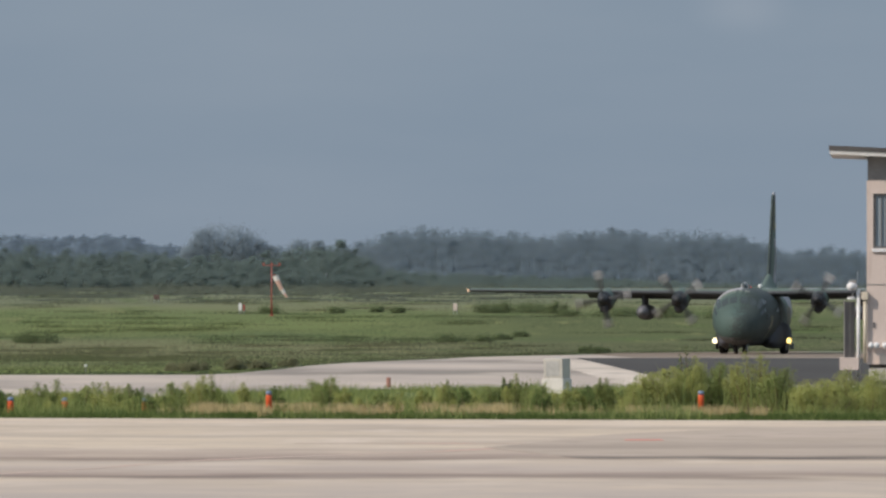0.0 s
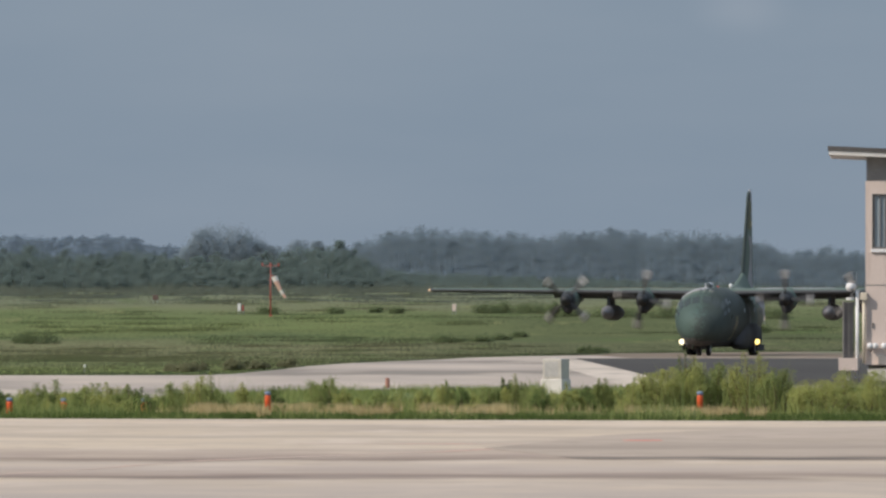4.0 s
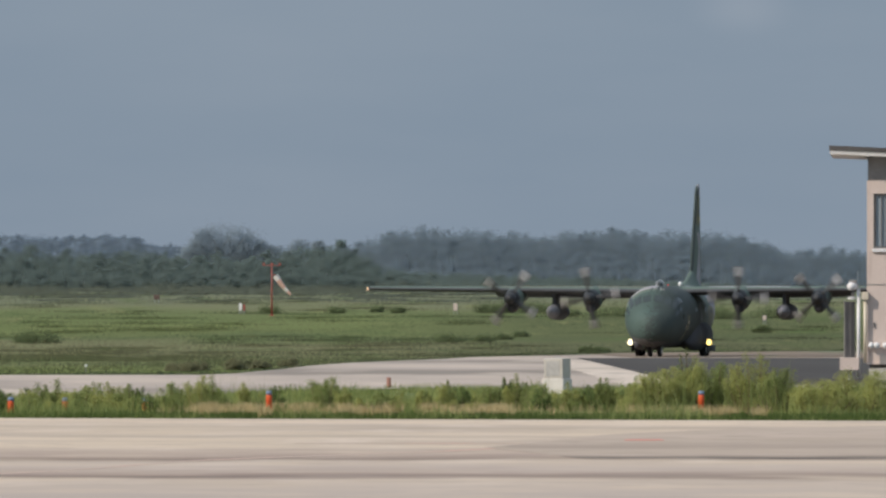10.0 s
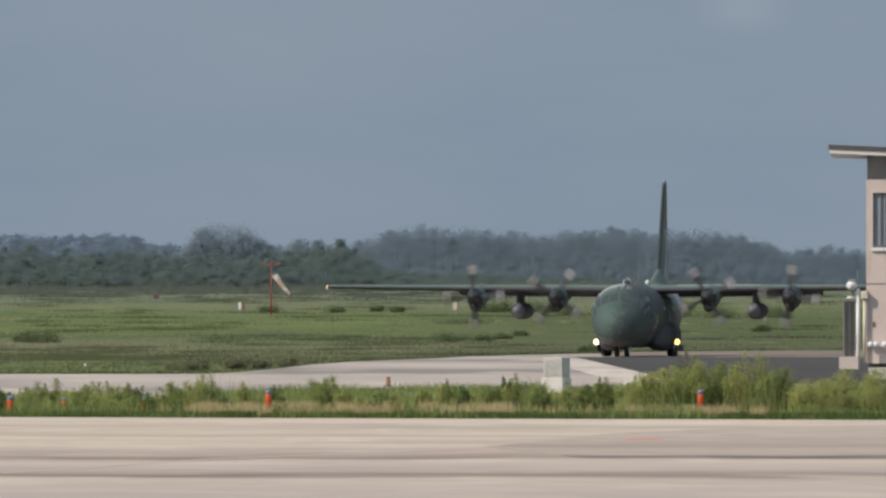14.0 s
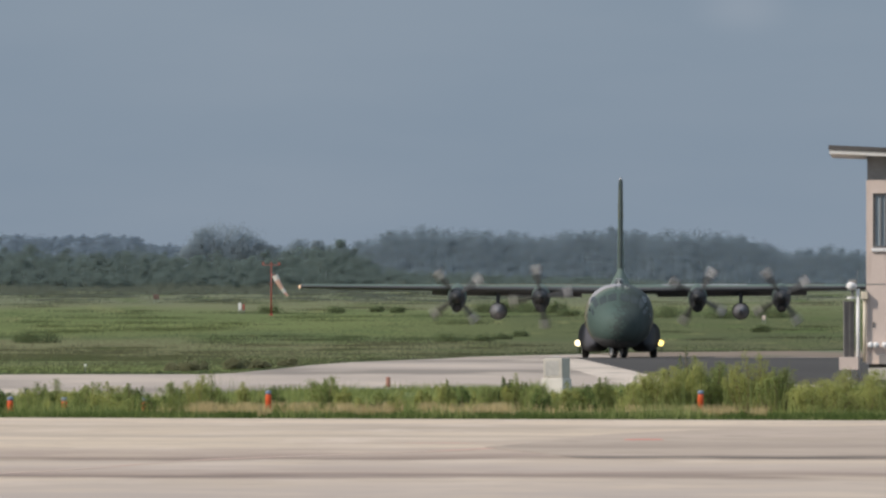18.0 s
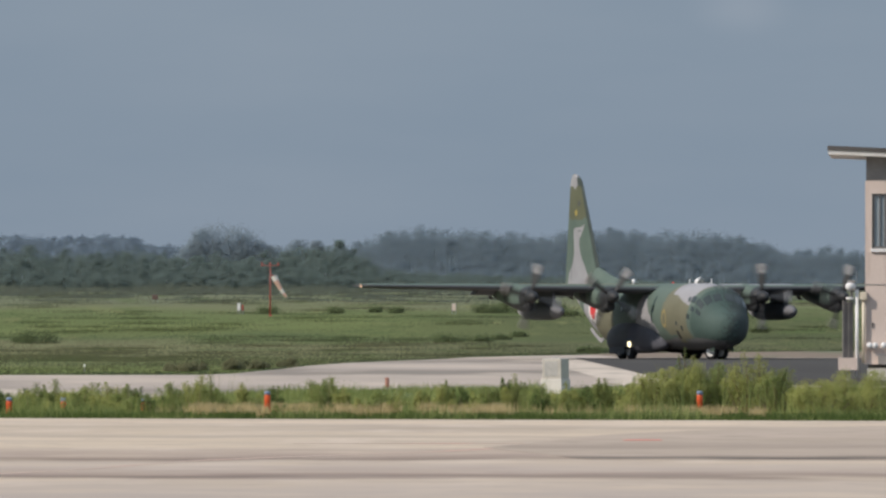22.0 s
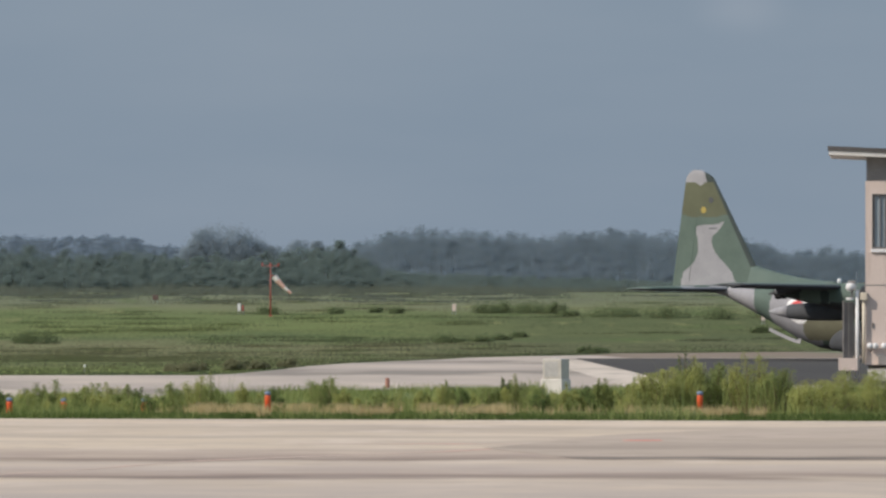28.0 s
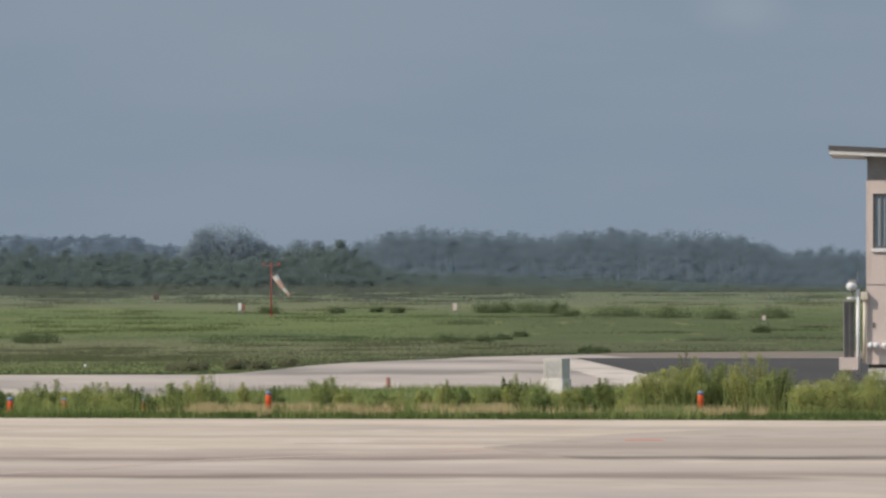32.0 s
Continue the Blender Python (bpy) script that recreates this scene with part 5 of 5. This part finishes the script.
for s in (1, -1):
    if s > 0:
        decal("roundel", -6.95, -5.25, s * 60, s * 106, 0.012, M["white"], body, "white ring of a national marking", disc, 22, 22)
        decal("roundel_disc", -6.68, -5.52, s * 67.5, s * 98.5, 0.02, M["red"], body, "red disc of a national marking", disc, 22, 22)
    if s > 0:
        decal("emblem", 5.95, 6.7, s * 79, s * 107, 0.012, M["yellow"], body, "yellow oval unit marking", lambda u, v: 0.45 < u * u + v * v <= 1.0, 20, 20)
    door = decal("crew_door", 7.9, 8.75, s * 88, s * 138, 0.012, M["tan"], body, "crew entry door")
    decal("door_window", 8.2, 8.45, s * 96, s * 103, 0.022, M["glass"], door)
    decal("side_window", 9.75, 10.1, s * 84, s * 91, 0.015, M["glass"], body, "dark lower cockpit window", None, 3, 3)
    decal("side_window", 8.85, 9.1, s * 103, s * 112, 0.015, M["glass"], body, "dark small window", None, 3, 3)
    decal("scoop", 8.05, 8.4, s * 112, s * 128, 0.02, M["black"], body, "dark air scoop", None, 3, 3)
    for x0, x1, a0, a1 in ((10.66, 11.08, 3, 21), (10.58, 11.05, 24, 43), (10.35, 10.92, 46, 60), (9.85, 10.28, 48, 61), (9.5, 9.75, 52, 62), (10.58, 11.0, 66, 75), (10.12, 10.45, 68, 77)):
        decal("cockpit_window", x0, x1, s * a0, s * a1, 0.012, M["glass"], body, "dark cockpit window pane", None, 4, 4)
    for x in (-1.0, 4.4):
        decal("porthole", x - 0.16, x + 0.16, s * 74, s * 82, 0.015, M["glass"], body, "small round window", disc, 6, 6)
    decal("walkway_bars", -4.6, -3.6, s * 78, s * 84, 0.012, M["belly"], body, "dark stencilled lettering bars", None, 6, 2)
# aerials and domes along the spine
dome = part("antenna_dome", tube([(6.5, 0, 4.63), (6.6, 0, 4.71), (6.9, 0, 4.76), (7.3, 0, 4.74), (7.7, 0, 4.65)], [0.10, 0.24, 0.28, 0.26, 0.10], 12), M["white"], body, "pale antenna dome", True)
part("dome_front", tube([(7.25, 0.0, 4.74), (7.6, 0.0, 4.71), (7.85, 0, 4.67)], [0.28, 0.22, 0.08], 12), M["nacelle"], body, "dark dome fairing", True)
part("antenna", tube([(-4.45, 0, 4.65), (-4.45, 0, 4.79), (-4.45, 0, 4.91), (-4.45, 0, 4.97)], [0.09, 0.13, 0.12, 0.05], 10), M["white"], body, "white antenna knob", True)
part("beacon", tube([(2.4, 0, 4.61), (2.4, 0, 4.74), (2.4, 0, 4.78)], [0.07, 0.06, 0.03], 10), M["red"], body, "small red beacon", True)
part("beacon", tube([(8.1, 0, 0.62), (8.1, 0, 0.48), (8.1, 0, 0.44)], [0.08, 0.07, 0.03], 10), M["red"], body, "small red belly beacon", True)
for x in (8.9, 5.2, -7.5):
    bm = bmesh.new()
    box(x - 0.05, -0.015, 4.59, x + 0.05, 0.015, 4.95, bm=bm)
    part("blade_antenna", bm, M["white"], body, "small white blade antenna")


def airfoil(chord, thick, n=9):
    """Points of a wing section, leading edge at 0, going back along the top and forward below."""
    u = [0.5 - 0.5 * math.cos(math.pi * i / n) for i in range(n + 1)]
    t = [thick * chord * 5 * (0.2969 * math.sqrt(a) - 0.126 * a - 0.3516 * a * a + 0.2843 * a ** 3 - 0.1036 * a ** 4) for a in u]
    return [(-a * chord, b * 1.15) for a, b in zip(u, t)] + [(-a * chord, -b * 0.85) for a, b in zip(u[-2:0:-1], t[-2:0:-1])]


def surface(name, sections, mats, parent, label="", paint=None):
    """A wing or tail surface through sections: nose point, chord, thickness, and whether it stands upright."""
    v, f, slots = [], [], []
    for nose, chord, thick, upright in sections:
        for a, b in airfoil(chord, thick):
            v.append(Vector(nose) + (Vector((a, b, 0)) if upright else Vector((a, 0, b))))
    n = len(airfoil(1, 0.1))
    for i in range(len(sections) - 1):
        for k in range(n):
            q = (i * n + k, i * n + (k + 1) % n, (i + 1) * n + (k + 1) % n, (i + 1) * n + k)
            f.append(q)
            slots.append(paint(sum((v[j] for j in q), Vector()) / 4) if paint else 0)
    f += [tuple(range(n - 1, -1, -1)), tuple(range((len(sections) - 1) * n, len(sections) * n))]
    slots += [slots[0], slots[-1]]
    ob = mesh_object(name, v, f, mats, parent, label, True, slots)
    bm = bmesh.new()
    bm.from_mesh(ob.data)
    bmesh.ops.recalc_face_normals(bm, faces=bm.faces)
    bm.to_mesh(ob.data)
    bm.free()
    return ob


def wing_le(y):
    return 2.95 - 0.62 * max(0, abs(y) - 5) / 15.2


def wing_te(y):
    return -1.95 + 1.55 * max(0, abs(y) - 5) / 15.2


def wing_z(y):
    return 4.27 + 0.24 * abs(y) / 20.2


def wing_paint(c):
    if c.z < wing_z(c.y) - 0.02:
        return 4
    if c.x > wing_le(c.y) - 0.5:
        return 0 if c.z > wing_z(c.y) + 0.10 else 4
    d = wob(c.x, c.y, 0.16, 4.0)
    return 3 if d > 0.32 else 2 if d < -0.28 else 0


for s in (-1, 1):
    secs = [((wing_le(y), s * y, wing_z(y)), wing_le(y) - wing_te(y), 0.125 - 0.03 * y / 20, False) for y in spread([(0, 19.6, 80)])]
    for y, sc in ((20.0, 0.95), (20.2, 0.80)):
        secs.append(((wing_le(y) - (1 - sc) * 0.9, s * y, wing_z(y)), (wing_le(y) - wing_te(y)) * sc, 0.11 * sc, False))
    wing = surface("wing", secs, PAINTS, plane, "long straight high wing, camouflaged above and dark below", wing_paint)
    v = []
    for y in (2.4, 4.1, 11.9):
        a, z = wing_te(y), wing_z(y)
        v += [(a + 1.15, s * y, z - 0.12), (a + 0.25, s * y, z - 0.10), (a - 0.45, s * y, z - 0.40), (a - 0.40, s * y, z - 0.46), (a + 0.6, s * y, z - 0.38)]
    f = [(i * 5 + k, i * 5 + (k + 1) % 5, i * 5 + 5 + (k + 1) % 5, i * 5 + 5 + k) for i in range(2) for k in range(5)] + [(4, 3, 2, 1, 0), (10, 11, 12, 13, 14)]
    mesh_object("flap", v, f, M["belly"], wing, "dark lowered landing flap")
    part("aileron_hinge", tube([(-0.35, s * 12.2, wing_z(12) - 0.12), (0.15, s * 18.5, wing_z(18) - 0.10)], 0.05, 6), M["belly"], wing)
    housing = part("lamp_housing", tube([(0.8, s * 20.10, wing_z(20)), (1.3, s * 20.2, wing_z(20)), (1.7, s * 20.24, wing_z(20)), (2.0, s * 20.24, wing_z(20))], [0.03, 0.09, 0.11, 0.11], 12, caps=False), M["belly"], wing, "dark lamp housing", True)
    part("tip_lamp", tube([(1.70, s * 20.24, wing_z(20)), (1.74, s * 20.24, wing_z(20)), (1.80, s * 20.24, wing_z(20))], [0.10, 0.10, 0.04], 10), M["tip_amber"], housing, "lit amber wingtip lamp", True)



def nacelle_ring(y0, s):
    table = [(4.65, 0.40, 3.85), (4.5, 0.52, 3.83), (4.0, 0.66, 3.80), (3.2, 0.74, 3.82), (2.2, 0.74, 3.92), (1.0, 0.66, 4.05), (-0.6, 0.48, 4.12), (-1.7, 0.28, 4.18)]
    xs3 = [t[0] for t in table][::-1]

    def ring(x, a):
        r = float(np.interp(x, xs3, [t[1] for t in table][::-1]))
        z = float(np.interp(x, xs3, [t[2] for t in table][::-1]))
        return Vector((x, y0 - r * 0.82 * math.sin(radians(a)), z + r * math.cos(radians(a)) * (1.0 if math.cos(radians(a)) > 0 else 1.12)))
    return ring


PROPS = []
for y0 in (-10.25, -4.95, 4.95, 10.25):
    s = 1 if y0 > 0 else -1

    def nac_paint(x, side, z):
        return 6 if x > 4.0 + 0.2 * wob(x, z, 2.0, 4) or z < 3.45 else (0 if wob(x, z + y0, 0.5, 9) > -0.1 else 1)
    nac = loft("engine_nacelle", spread([(-1.7, 4.65, 40)]), nacelle_ring(y0, s), nac_paint, plane, 24, "dark engine nacelle under the wing")
    part("intake", tube([(4.50, y0, 3.30), (4.58, y0, 3.26), (3.9, y0, 3.22), (3.0, y0, 3.32), (2.2, y0, 3.5)], [0.22, 0.29, 0.36, 0.36, 0.2], 14), M["soot"], nac, "dark chin intake", True)
    part("intake_mouth", tube([(4.583, y0, 3.26), (4.59, y0, 3.26)], 0.24, 14), M["black"], nac, "black intake mouth")
    part("exhaust", tube([(-1.5, y0, 4.02), (-2.2, y0, 3.94)], [0.30, 0.26], 14, caps=False), M["black"], nac, "sooty exhaust pipe", True)
    prop = part("propeller", tube([(-0.08, 0, 0), (0.10, 0, 0), (0.40, 0, 0), (0.62, 0, 0), (0.76, 0, 0), (0.80, 0, 0)], [0.38, 0.39, 0.35, 0.25, 0.12, 0.02], 18), M["soot"], plane, "spinning four-bladed propeller", True)
    prop.matrix_basis = pose(4.74, y0, 3.85)
    for k in range(4):
        v, f, slots = [], [], []
        rows = [(0.30, 0.10, 0.07, 60), (0.65, 0.14, 0.06, 50), (1.05, 0.20, 0.045, 38), (1.45, 0.235, 0.035, 30), (1.8, 0.235, 0.028, 25), (2.0, 0.22, 0.02, 22), (2.06, 0.16, 0.012, 22)]
        for r, c, t, tw in rows:
            ct, st = math.cos(radians(tw)), math.sin(radians(tw))
            for a, b in ((c, 0), (0.3 * c, t), (-c, 0), (0.3 * c, -t)):
                v.append(Matrix.Rotation(k * math.pi / 2, 3, "X") @ Vector((a * st + b * ct, a * ct - b * st, r)))
        for i in range(len(rows) - 1):
            for j in range(4):
                f.append((i * 4 + j, i * 4 + (j + 1) % 4, (i + 1) * 4 + (j + 1) % 4, (i + 1) * 4 + j))
                slots.append(1 if i < 3 or j > 1 else 0)
        f += [(3, 2, 1, 0), tuple(len(v) - 4 + j for j in range(4))]
        slots += [1, 0]
        mesh_object("blade", v, f, [M["blade"], M["blade_dark"]], prop, "pale grey propeller blade", True, slots)
    PROPS.append(prop)

for y0 in (-7.7, 7.7):
    tank = part("fuel_tank", tube([(x - 1.9, y0, 2.95) for x in (5.15, 5.05, 4.7, 4.0, 3.0, 0.5, -0.8, -1.8, -2.5)], [0.03, 0.18, 0.36, 0.50, 0.55, 0.55, 0.46, 0.24, 0.04], 22), M["belly"], plane, "dark streamlined fuel tank under the wing", True)
    part("nose_cap", tube([(x - 1.9, y0, 2.95) for x in (5.17, 5.07, 4.72, 4.30)], [0.035, 0.187, 0.367, 0.460], 22, caps=False), M["tank_cap"], tank, "pale grey nose of the tank", True)
    part("tail_cap", tube([(x - 1.9, y0, 2.95) for x in (-1.0, -1.8, -2.52)], [0.435, 0.252, 0.05], 16), M["pale"], tank, "pale tail of the tank", True)
    part("pylon", box(-0.6, y0 - 0.11, 3.42, 2.0, y0 + 0.11, 4.20, 0.04), M["belly"], tank, "pylon")


# tail
def fin_le(z):
    return -13.65 + (11.2 - z) * 0.575


def fin_te(z):
    return -15.69 - (11.2 - z) * 0.155


def fin_paint(c):
    x, z = c.x, c.z
    u = (x - fin_te(z)) / (fin_le(z) - fin_te(z))
    d = wob(x, z, 0.9, 6.0)
    if u > (0.93 if z < 10.9 else 0.75):
        return 1
    if z > 10.75 + 0.25 * d + 0.9 * abs(u - 0.5) * (1 if z < 10.9 else 0):
        return 3
    if z > 8.8 + 0.35 * d:
        return 8
    lo = along(z, [(4.3, 0.08), (5.4, 0.12), (6.0, 0.24), (6.6, 0.31), (7.2, 0.32), (7.9, 0.30), (8.5, 0.31)])
    hi = along(z, [(4.3, 0.72), (5.4, 0.70), (6.0, 0.62), (6.6, 0.55), (7.2, 0.52), (7.6, 0.56), (7.9, 0.68), (8.5, 0.84)])
    if z < 8.0 + 0.6 * u + 0.2 * d and lo + 0.015 * d < u < hi + 0.02 * d:
        return 3
    return 0


def fin_grid():
    v, f, slots = [], [], []
    zs2, n = spread([(4.3, 10.95, 130), (10.95, 11.66, 12)]), 64
    for side in (1, -1):
        for z in zs2:
            a, b = fin_le(z), fin_te(z)
            if z > 10.95:
                e = (z - 10.95) / 0.71
                a, b = a - 0.75 * e ** 2.5, b + 0.45 * e ** 2.5
            t = 0.30 * (1 - 0.055 * (z - 4.3)) * (1 if z < 11.3 else math.sqrt(max(0.02, 1 - ((z - 11.3) / 0.37) ** 2)))
            for i in range(n + 1):
                u = i / n
                v.append(Vector((a + (b - a) * u, side * (t * math.sqrt(max(0, u)) * (1 - u) * 1.9 + 0.004), z)))
    w = n + 1
    for s in range(2):
        o = s * len(zs2) * w
        for j in range(len(zs2) - 1):
            for i in range(n):
                q = (o + j * w + i, o + j * w + i + 1, o + (j + 1) * w + i + 1, o + (j + 1) * w + i)
                f.append(q if s else q[::-1])
                slots.append(fin_paint(sum((v[k] for k in q), Vector()) / 4))
    o, top = len(zs2) * w, (len(zs2) - 1) * w
    for i in range(n):
        f.append((top + i, top + i + 1, o + top + i + 1, o + top + i))
        slots.append(1 if i < n * 0.4 else 3)
    for j in range(len(zs2) - 1):
        f.append((j * w + n, (j + 1) * w + n, o + (j + 1) * w + n, o + j * w + n))
        f.append((j * w, o + j * w, o + (j + 1) * w, (j + 1) * w))
        slots += [0, 0]
    return mesh_object("fin", v, f, PAINTS, plane, "tall camouflaged tail fin with a pale tip", True, slots)


fin = fin_grid()
# fillet before the fin
v, f = [], []
for i in range(19):
    u = i / 18
    x = -4.8 - 6.0 * u
    h2 = 4.80 + 1.05 * u ** 1.7
    w2 = 0.14 + 0.16 * u
    v += [(x, -w2 * 2.2, 4.66), (x, -w2 * 0.6, 4.66 + (h2 - 4.66) * 0.8), (x, 0, h2), (x, w2 * 0.6, 4.66 + (h2 - 4.66) * 0.8), (x, w2 * 2.2, 4.66)]
for i in range(18):
    for k in range(4):
        f.append((i * 5 + k, i * 5 + k + 1, i * 5 + k + 6, i * 5 + k + 5))
mesh_object("dorsal_fillet", v, f, M["green"], fin, "green fillet before the fin", True)
for s in (-1, 1):
    part("rudder_line", tube([(fin_te(z) + 1.25, s * 0.115, z) for z in (4.9, 7.5, 10.6)], 0.010, 5), M["green"], fin)
    part("fin_bars", box(-13.9, s * 0.17 - 0.012, 8.0, -13.3, s * 0.20 + 0.012, 8.12), M["tank_cap"], fin, "grey stencilled lettering bars")
    part("fin_emblem", tube([(-14.3, s * 0.10, 9.2), (-14.3, s * 0.17, 9.2)], [0.22, 0.20], 9), M["badge_yellow"], fin, "yellow unit badge")
    part("badge_mark", tube([(-13.75, s * 0.10, 9.8), (-13.75, s * 0.17, 9.8)], [0.20, 0.18], 8), M["belly"], fin, "dark badge shape")


def stab_paint(c):
    return 4 if c.z < 4.33 else (3 if wob(c.x, c.y, 0.3, 8) > 0.25 else 0)


for s in (-1, 1):
    secs = [((-11.65 - 0.165 * y, s * y, 4.34), 4.1 - 0.26 * y, 0.12, False) for y in spread([(0.0, 7.6, 12)])]
    secs += [((-13.05, s * 7.85, 4.34), 1.75, 0.10, False), ((-13.35, s * 8.02, 4.34), 1.1, 0.06, False)]
    stab = surface("stabiliser", secs, PAINTS, plane, "dark horizontal tail surface", stab_paint)
    part("elevator_hinge", tube([(-14.55, s * 1.2, 4.25), (-14.3, s * 7.3, 4.27)], 0.03, 5), M["belly"], stab)
for s in (-1, 1):
    # flat strakes that stand out below the tail
    v = []
    for x, low in ((-8.75, 1.80), (-8.0, 1.50), (-7.2, 1.22), (-6.8, 1.10), (-6.4, 1.00)):
        up = skin(x, s * 148, -0.04)
        foot = Vector((x, up.y + s * -0.25, low))
        ridge = up if x > -6.5 else foot + Vector((0.06, s * 0.03, 0.17))
        for p in (ridge, foot):
            v += [p + Vector((0, -0.035, 0)), p + Vector((0, 0.035, 0))]
    f = [(i * 4 + a, i * 4 + b, i * 4 + 4 + b, i * 4 + 4 + a) for i in range(4) for a, b in ((0, 1), (1, 3), (3, 2), (2, 0))] + [(0, 2, 3, 1), (16, 17, 19, 18)]
    mesh_object("tail_strake", v, f, M["pale"], plane, "pale strake under the tail")

# undercarriage
for s in (-1, 1):
    def pod(x, a, s=s):
        u = 2 * (x - 0.6) / 9.4
        k = max(0.0, 1 - abs(u) ** 3.2) ** 0.5
        tall = 0.98 * max(0.0, 1 - abs(u) ** 3.4) ** 0.6
        sa, ca = math.sin(radians(a)), math.cos(radians(a))
        wide = 1.05 - 0.30 * step((x - 1.2) / 1.4)
        return Vector((x, s * 1.55 - wide * k * math.copysign(abs(sa) ** 0.72, sa), 0.36 + 0.55 * (1 - k) + tall * (1 + math.copysign(abs(ca) ** 0.8, ca))))
    # the left bulge is belly grey throughout, its shade put into the paint
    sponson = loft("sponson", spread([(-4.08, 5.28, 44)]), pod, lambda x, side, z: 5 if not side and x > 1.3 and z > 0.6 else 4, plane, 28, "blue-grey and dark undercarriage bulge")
    part("lamp_housing", tube([(0.7, s * 2.50, 0.93), (1.1, s * 2.60, 0.93), (1.95, s * 2.63, 0.93)], [0.10, 0.20, 0.225], 16, caps=False), M["belly"], sponson, "dark lamp housing")
    part("taxi_lamp", tube([(1.50, s * 2.63, 0.93), (1.56, s * 2.63, 0.93), (1.62, s * 2.63, 0.93)], [0.195, 0.18, 0.08], 16), M["lamp_white" if s < 0 else "lamp_amber"], sponson, "lit white lamp lens" if s < 0 else "lit amber lamp lens", True)
    part("gear_door", box(-1.7, s * 2.66 - 0.03, 0.32, 0.9, s * 2.66 + 0.03, 0.75, 0.02), M["belly"], sponson, "open dark gear door")


def wheel(x, y, r, w):
    ob = part("wheel", tube([(0, -w / 2, 0), (0, -w * 0.46, 0), (0, -w * 0.3, 0), (0, w * 0.3, 0), (0, w * 0.46, 0), (0, w / 2, 0)], [r * 0.72, r * 0.90, r, r, r * 0.90, r * 0.72], 26), M["black"], plane, "black tyre", True)
    ob.matrix_basis = pose(x, y, r)
    for s in (-1, 1):
        part("hub", tube([(0, s * w * 0.48, 0), (0, s * w * 0.54, 0)], [r * 0.68, r * 0.58], 16), M["hub"], ob, "white wheel hub")
        part("valve_cap", tube([(0.3 * r, s * w * 0.54, 0), (0.3 * r, s * w * 0.58, 0)], r * 0.07, 6), M["black"], ob)
    return ob


WHEELS = [(wheel(9.77, y, 0.50, 0.30), 0.50) for y in (-0.32, 0.32)]
WHEELS += [(wheel(x, y, 0.70, 0.46), 0.70) for x in (-0.8, 0.8) for y in (-2.15, 2.15)]
for x, y, r in ((9.77, 0, 0.10), (-0.8, -1.9, 0.09), (0.8, -1.9, 0.09), (-0.8, 1.9, 0.09), (0.8, 1.9, 0.09)):
    part("gear_leg", tube([(x, y, 0.45), (x, y, 1.3)], r, 10), M["steel"], plane, "steel undercarriage leg", True)
for s in (-1, 1):
    part("nose_gear_door", box(10.25, s * 0.62 - 0.02, 0.50, 10.95, s * 0.62 + 0.02, 0.90, 0.015), M["green"], plane, "open nose gear door")
    part("axle", tube([(9.77, 0, 0.5), (9.77, s * 0.2, 0.5)], 0.06, 8), M["steel"], plane)


STEER = [(0, 0), (16, 0), (18, 18), (20, 26), (24, 28), (26, 12), (28, 0), (32, 0)]


def motions():
    rows = [(t, pose(x, y, 0.06, 0, 0, turn - 90)) for t, x, y, turn in TAXI]
    walk(plane, rows)
    # propellers turn nearly a quarter turn at each step
    for prop, quick, start in zip(PROPS, (89.55, 89.62, 89.5, 89.58), (12, 35, 60, 80)):
        spot = prop.matrix_basis.translation.copy()
        walk(prop, [(i / FPS, pose(*spot, (start + quick * i) % 360)) for i in range(32 * FPS + 1)])
    # wheels roll with the way that is covered
    gone = [0.0]
    for a, b in zip(TAXI, TAXI[1:]):
        gone.append(gone[-1] + math.hypot(b[1] - a[1], b[2] - a[2]))
    for ob, r in WHEELS:
        spot = ob.matrix_basis.translation.copy()
        steer = STEER if spot.x > 5 else [(0, 0), (32, 0)]
        walk(ob, [(i / 6, pose(*spot, 0, math.degrees(np.interp(i / 6, range(33), gone) / r) % 360, along(i / 6, steer))) for i in range(193)])
    # the sock swings in the light wind
    SWING = [(0, 158), (2, 154), (4, 159), (6, 157), (8, 151), (10, 148), (12, 152), (14, 149), (16, 151), (18, 155), (20, 152), (22, 156), (24, 150), (26, 147), (28, 142), (30, 147), (32, 150)]
    walk(sock, [(t, pose(0.35, -0.05, sz(488), 0, a, 0)) for t, a in SWING])


motions()
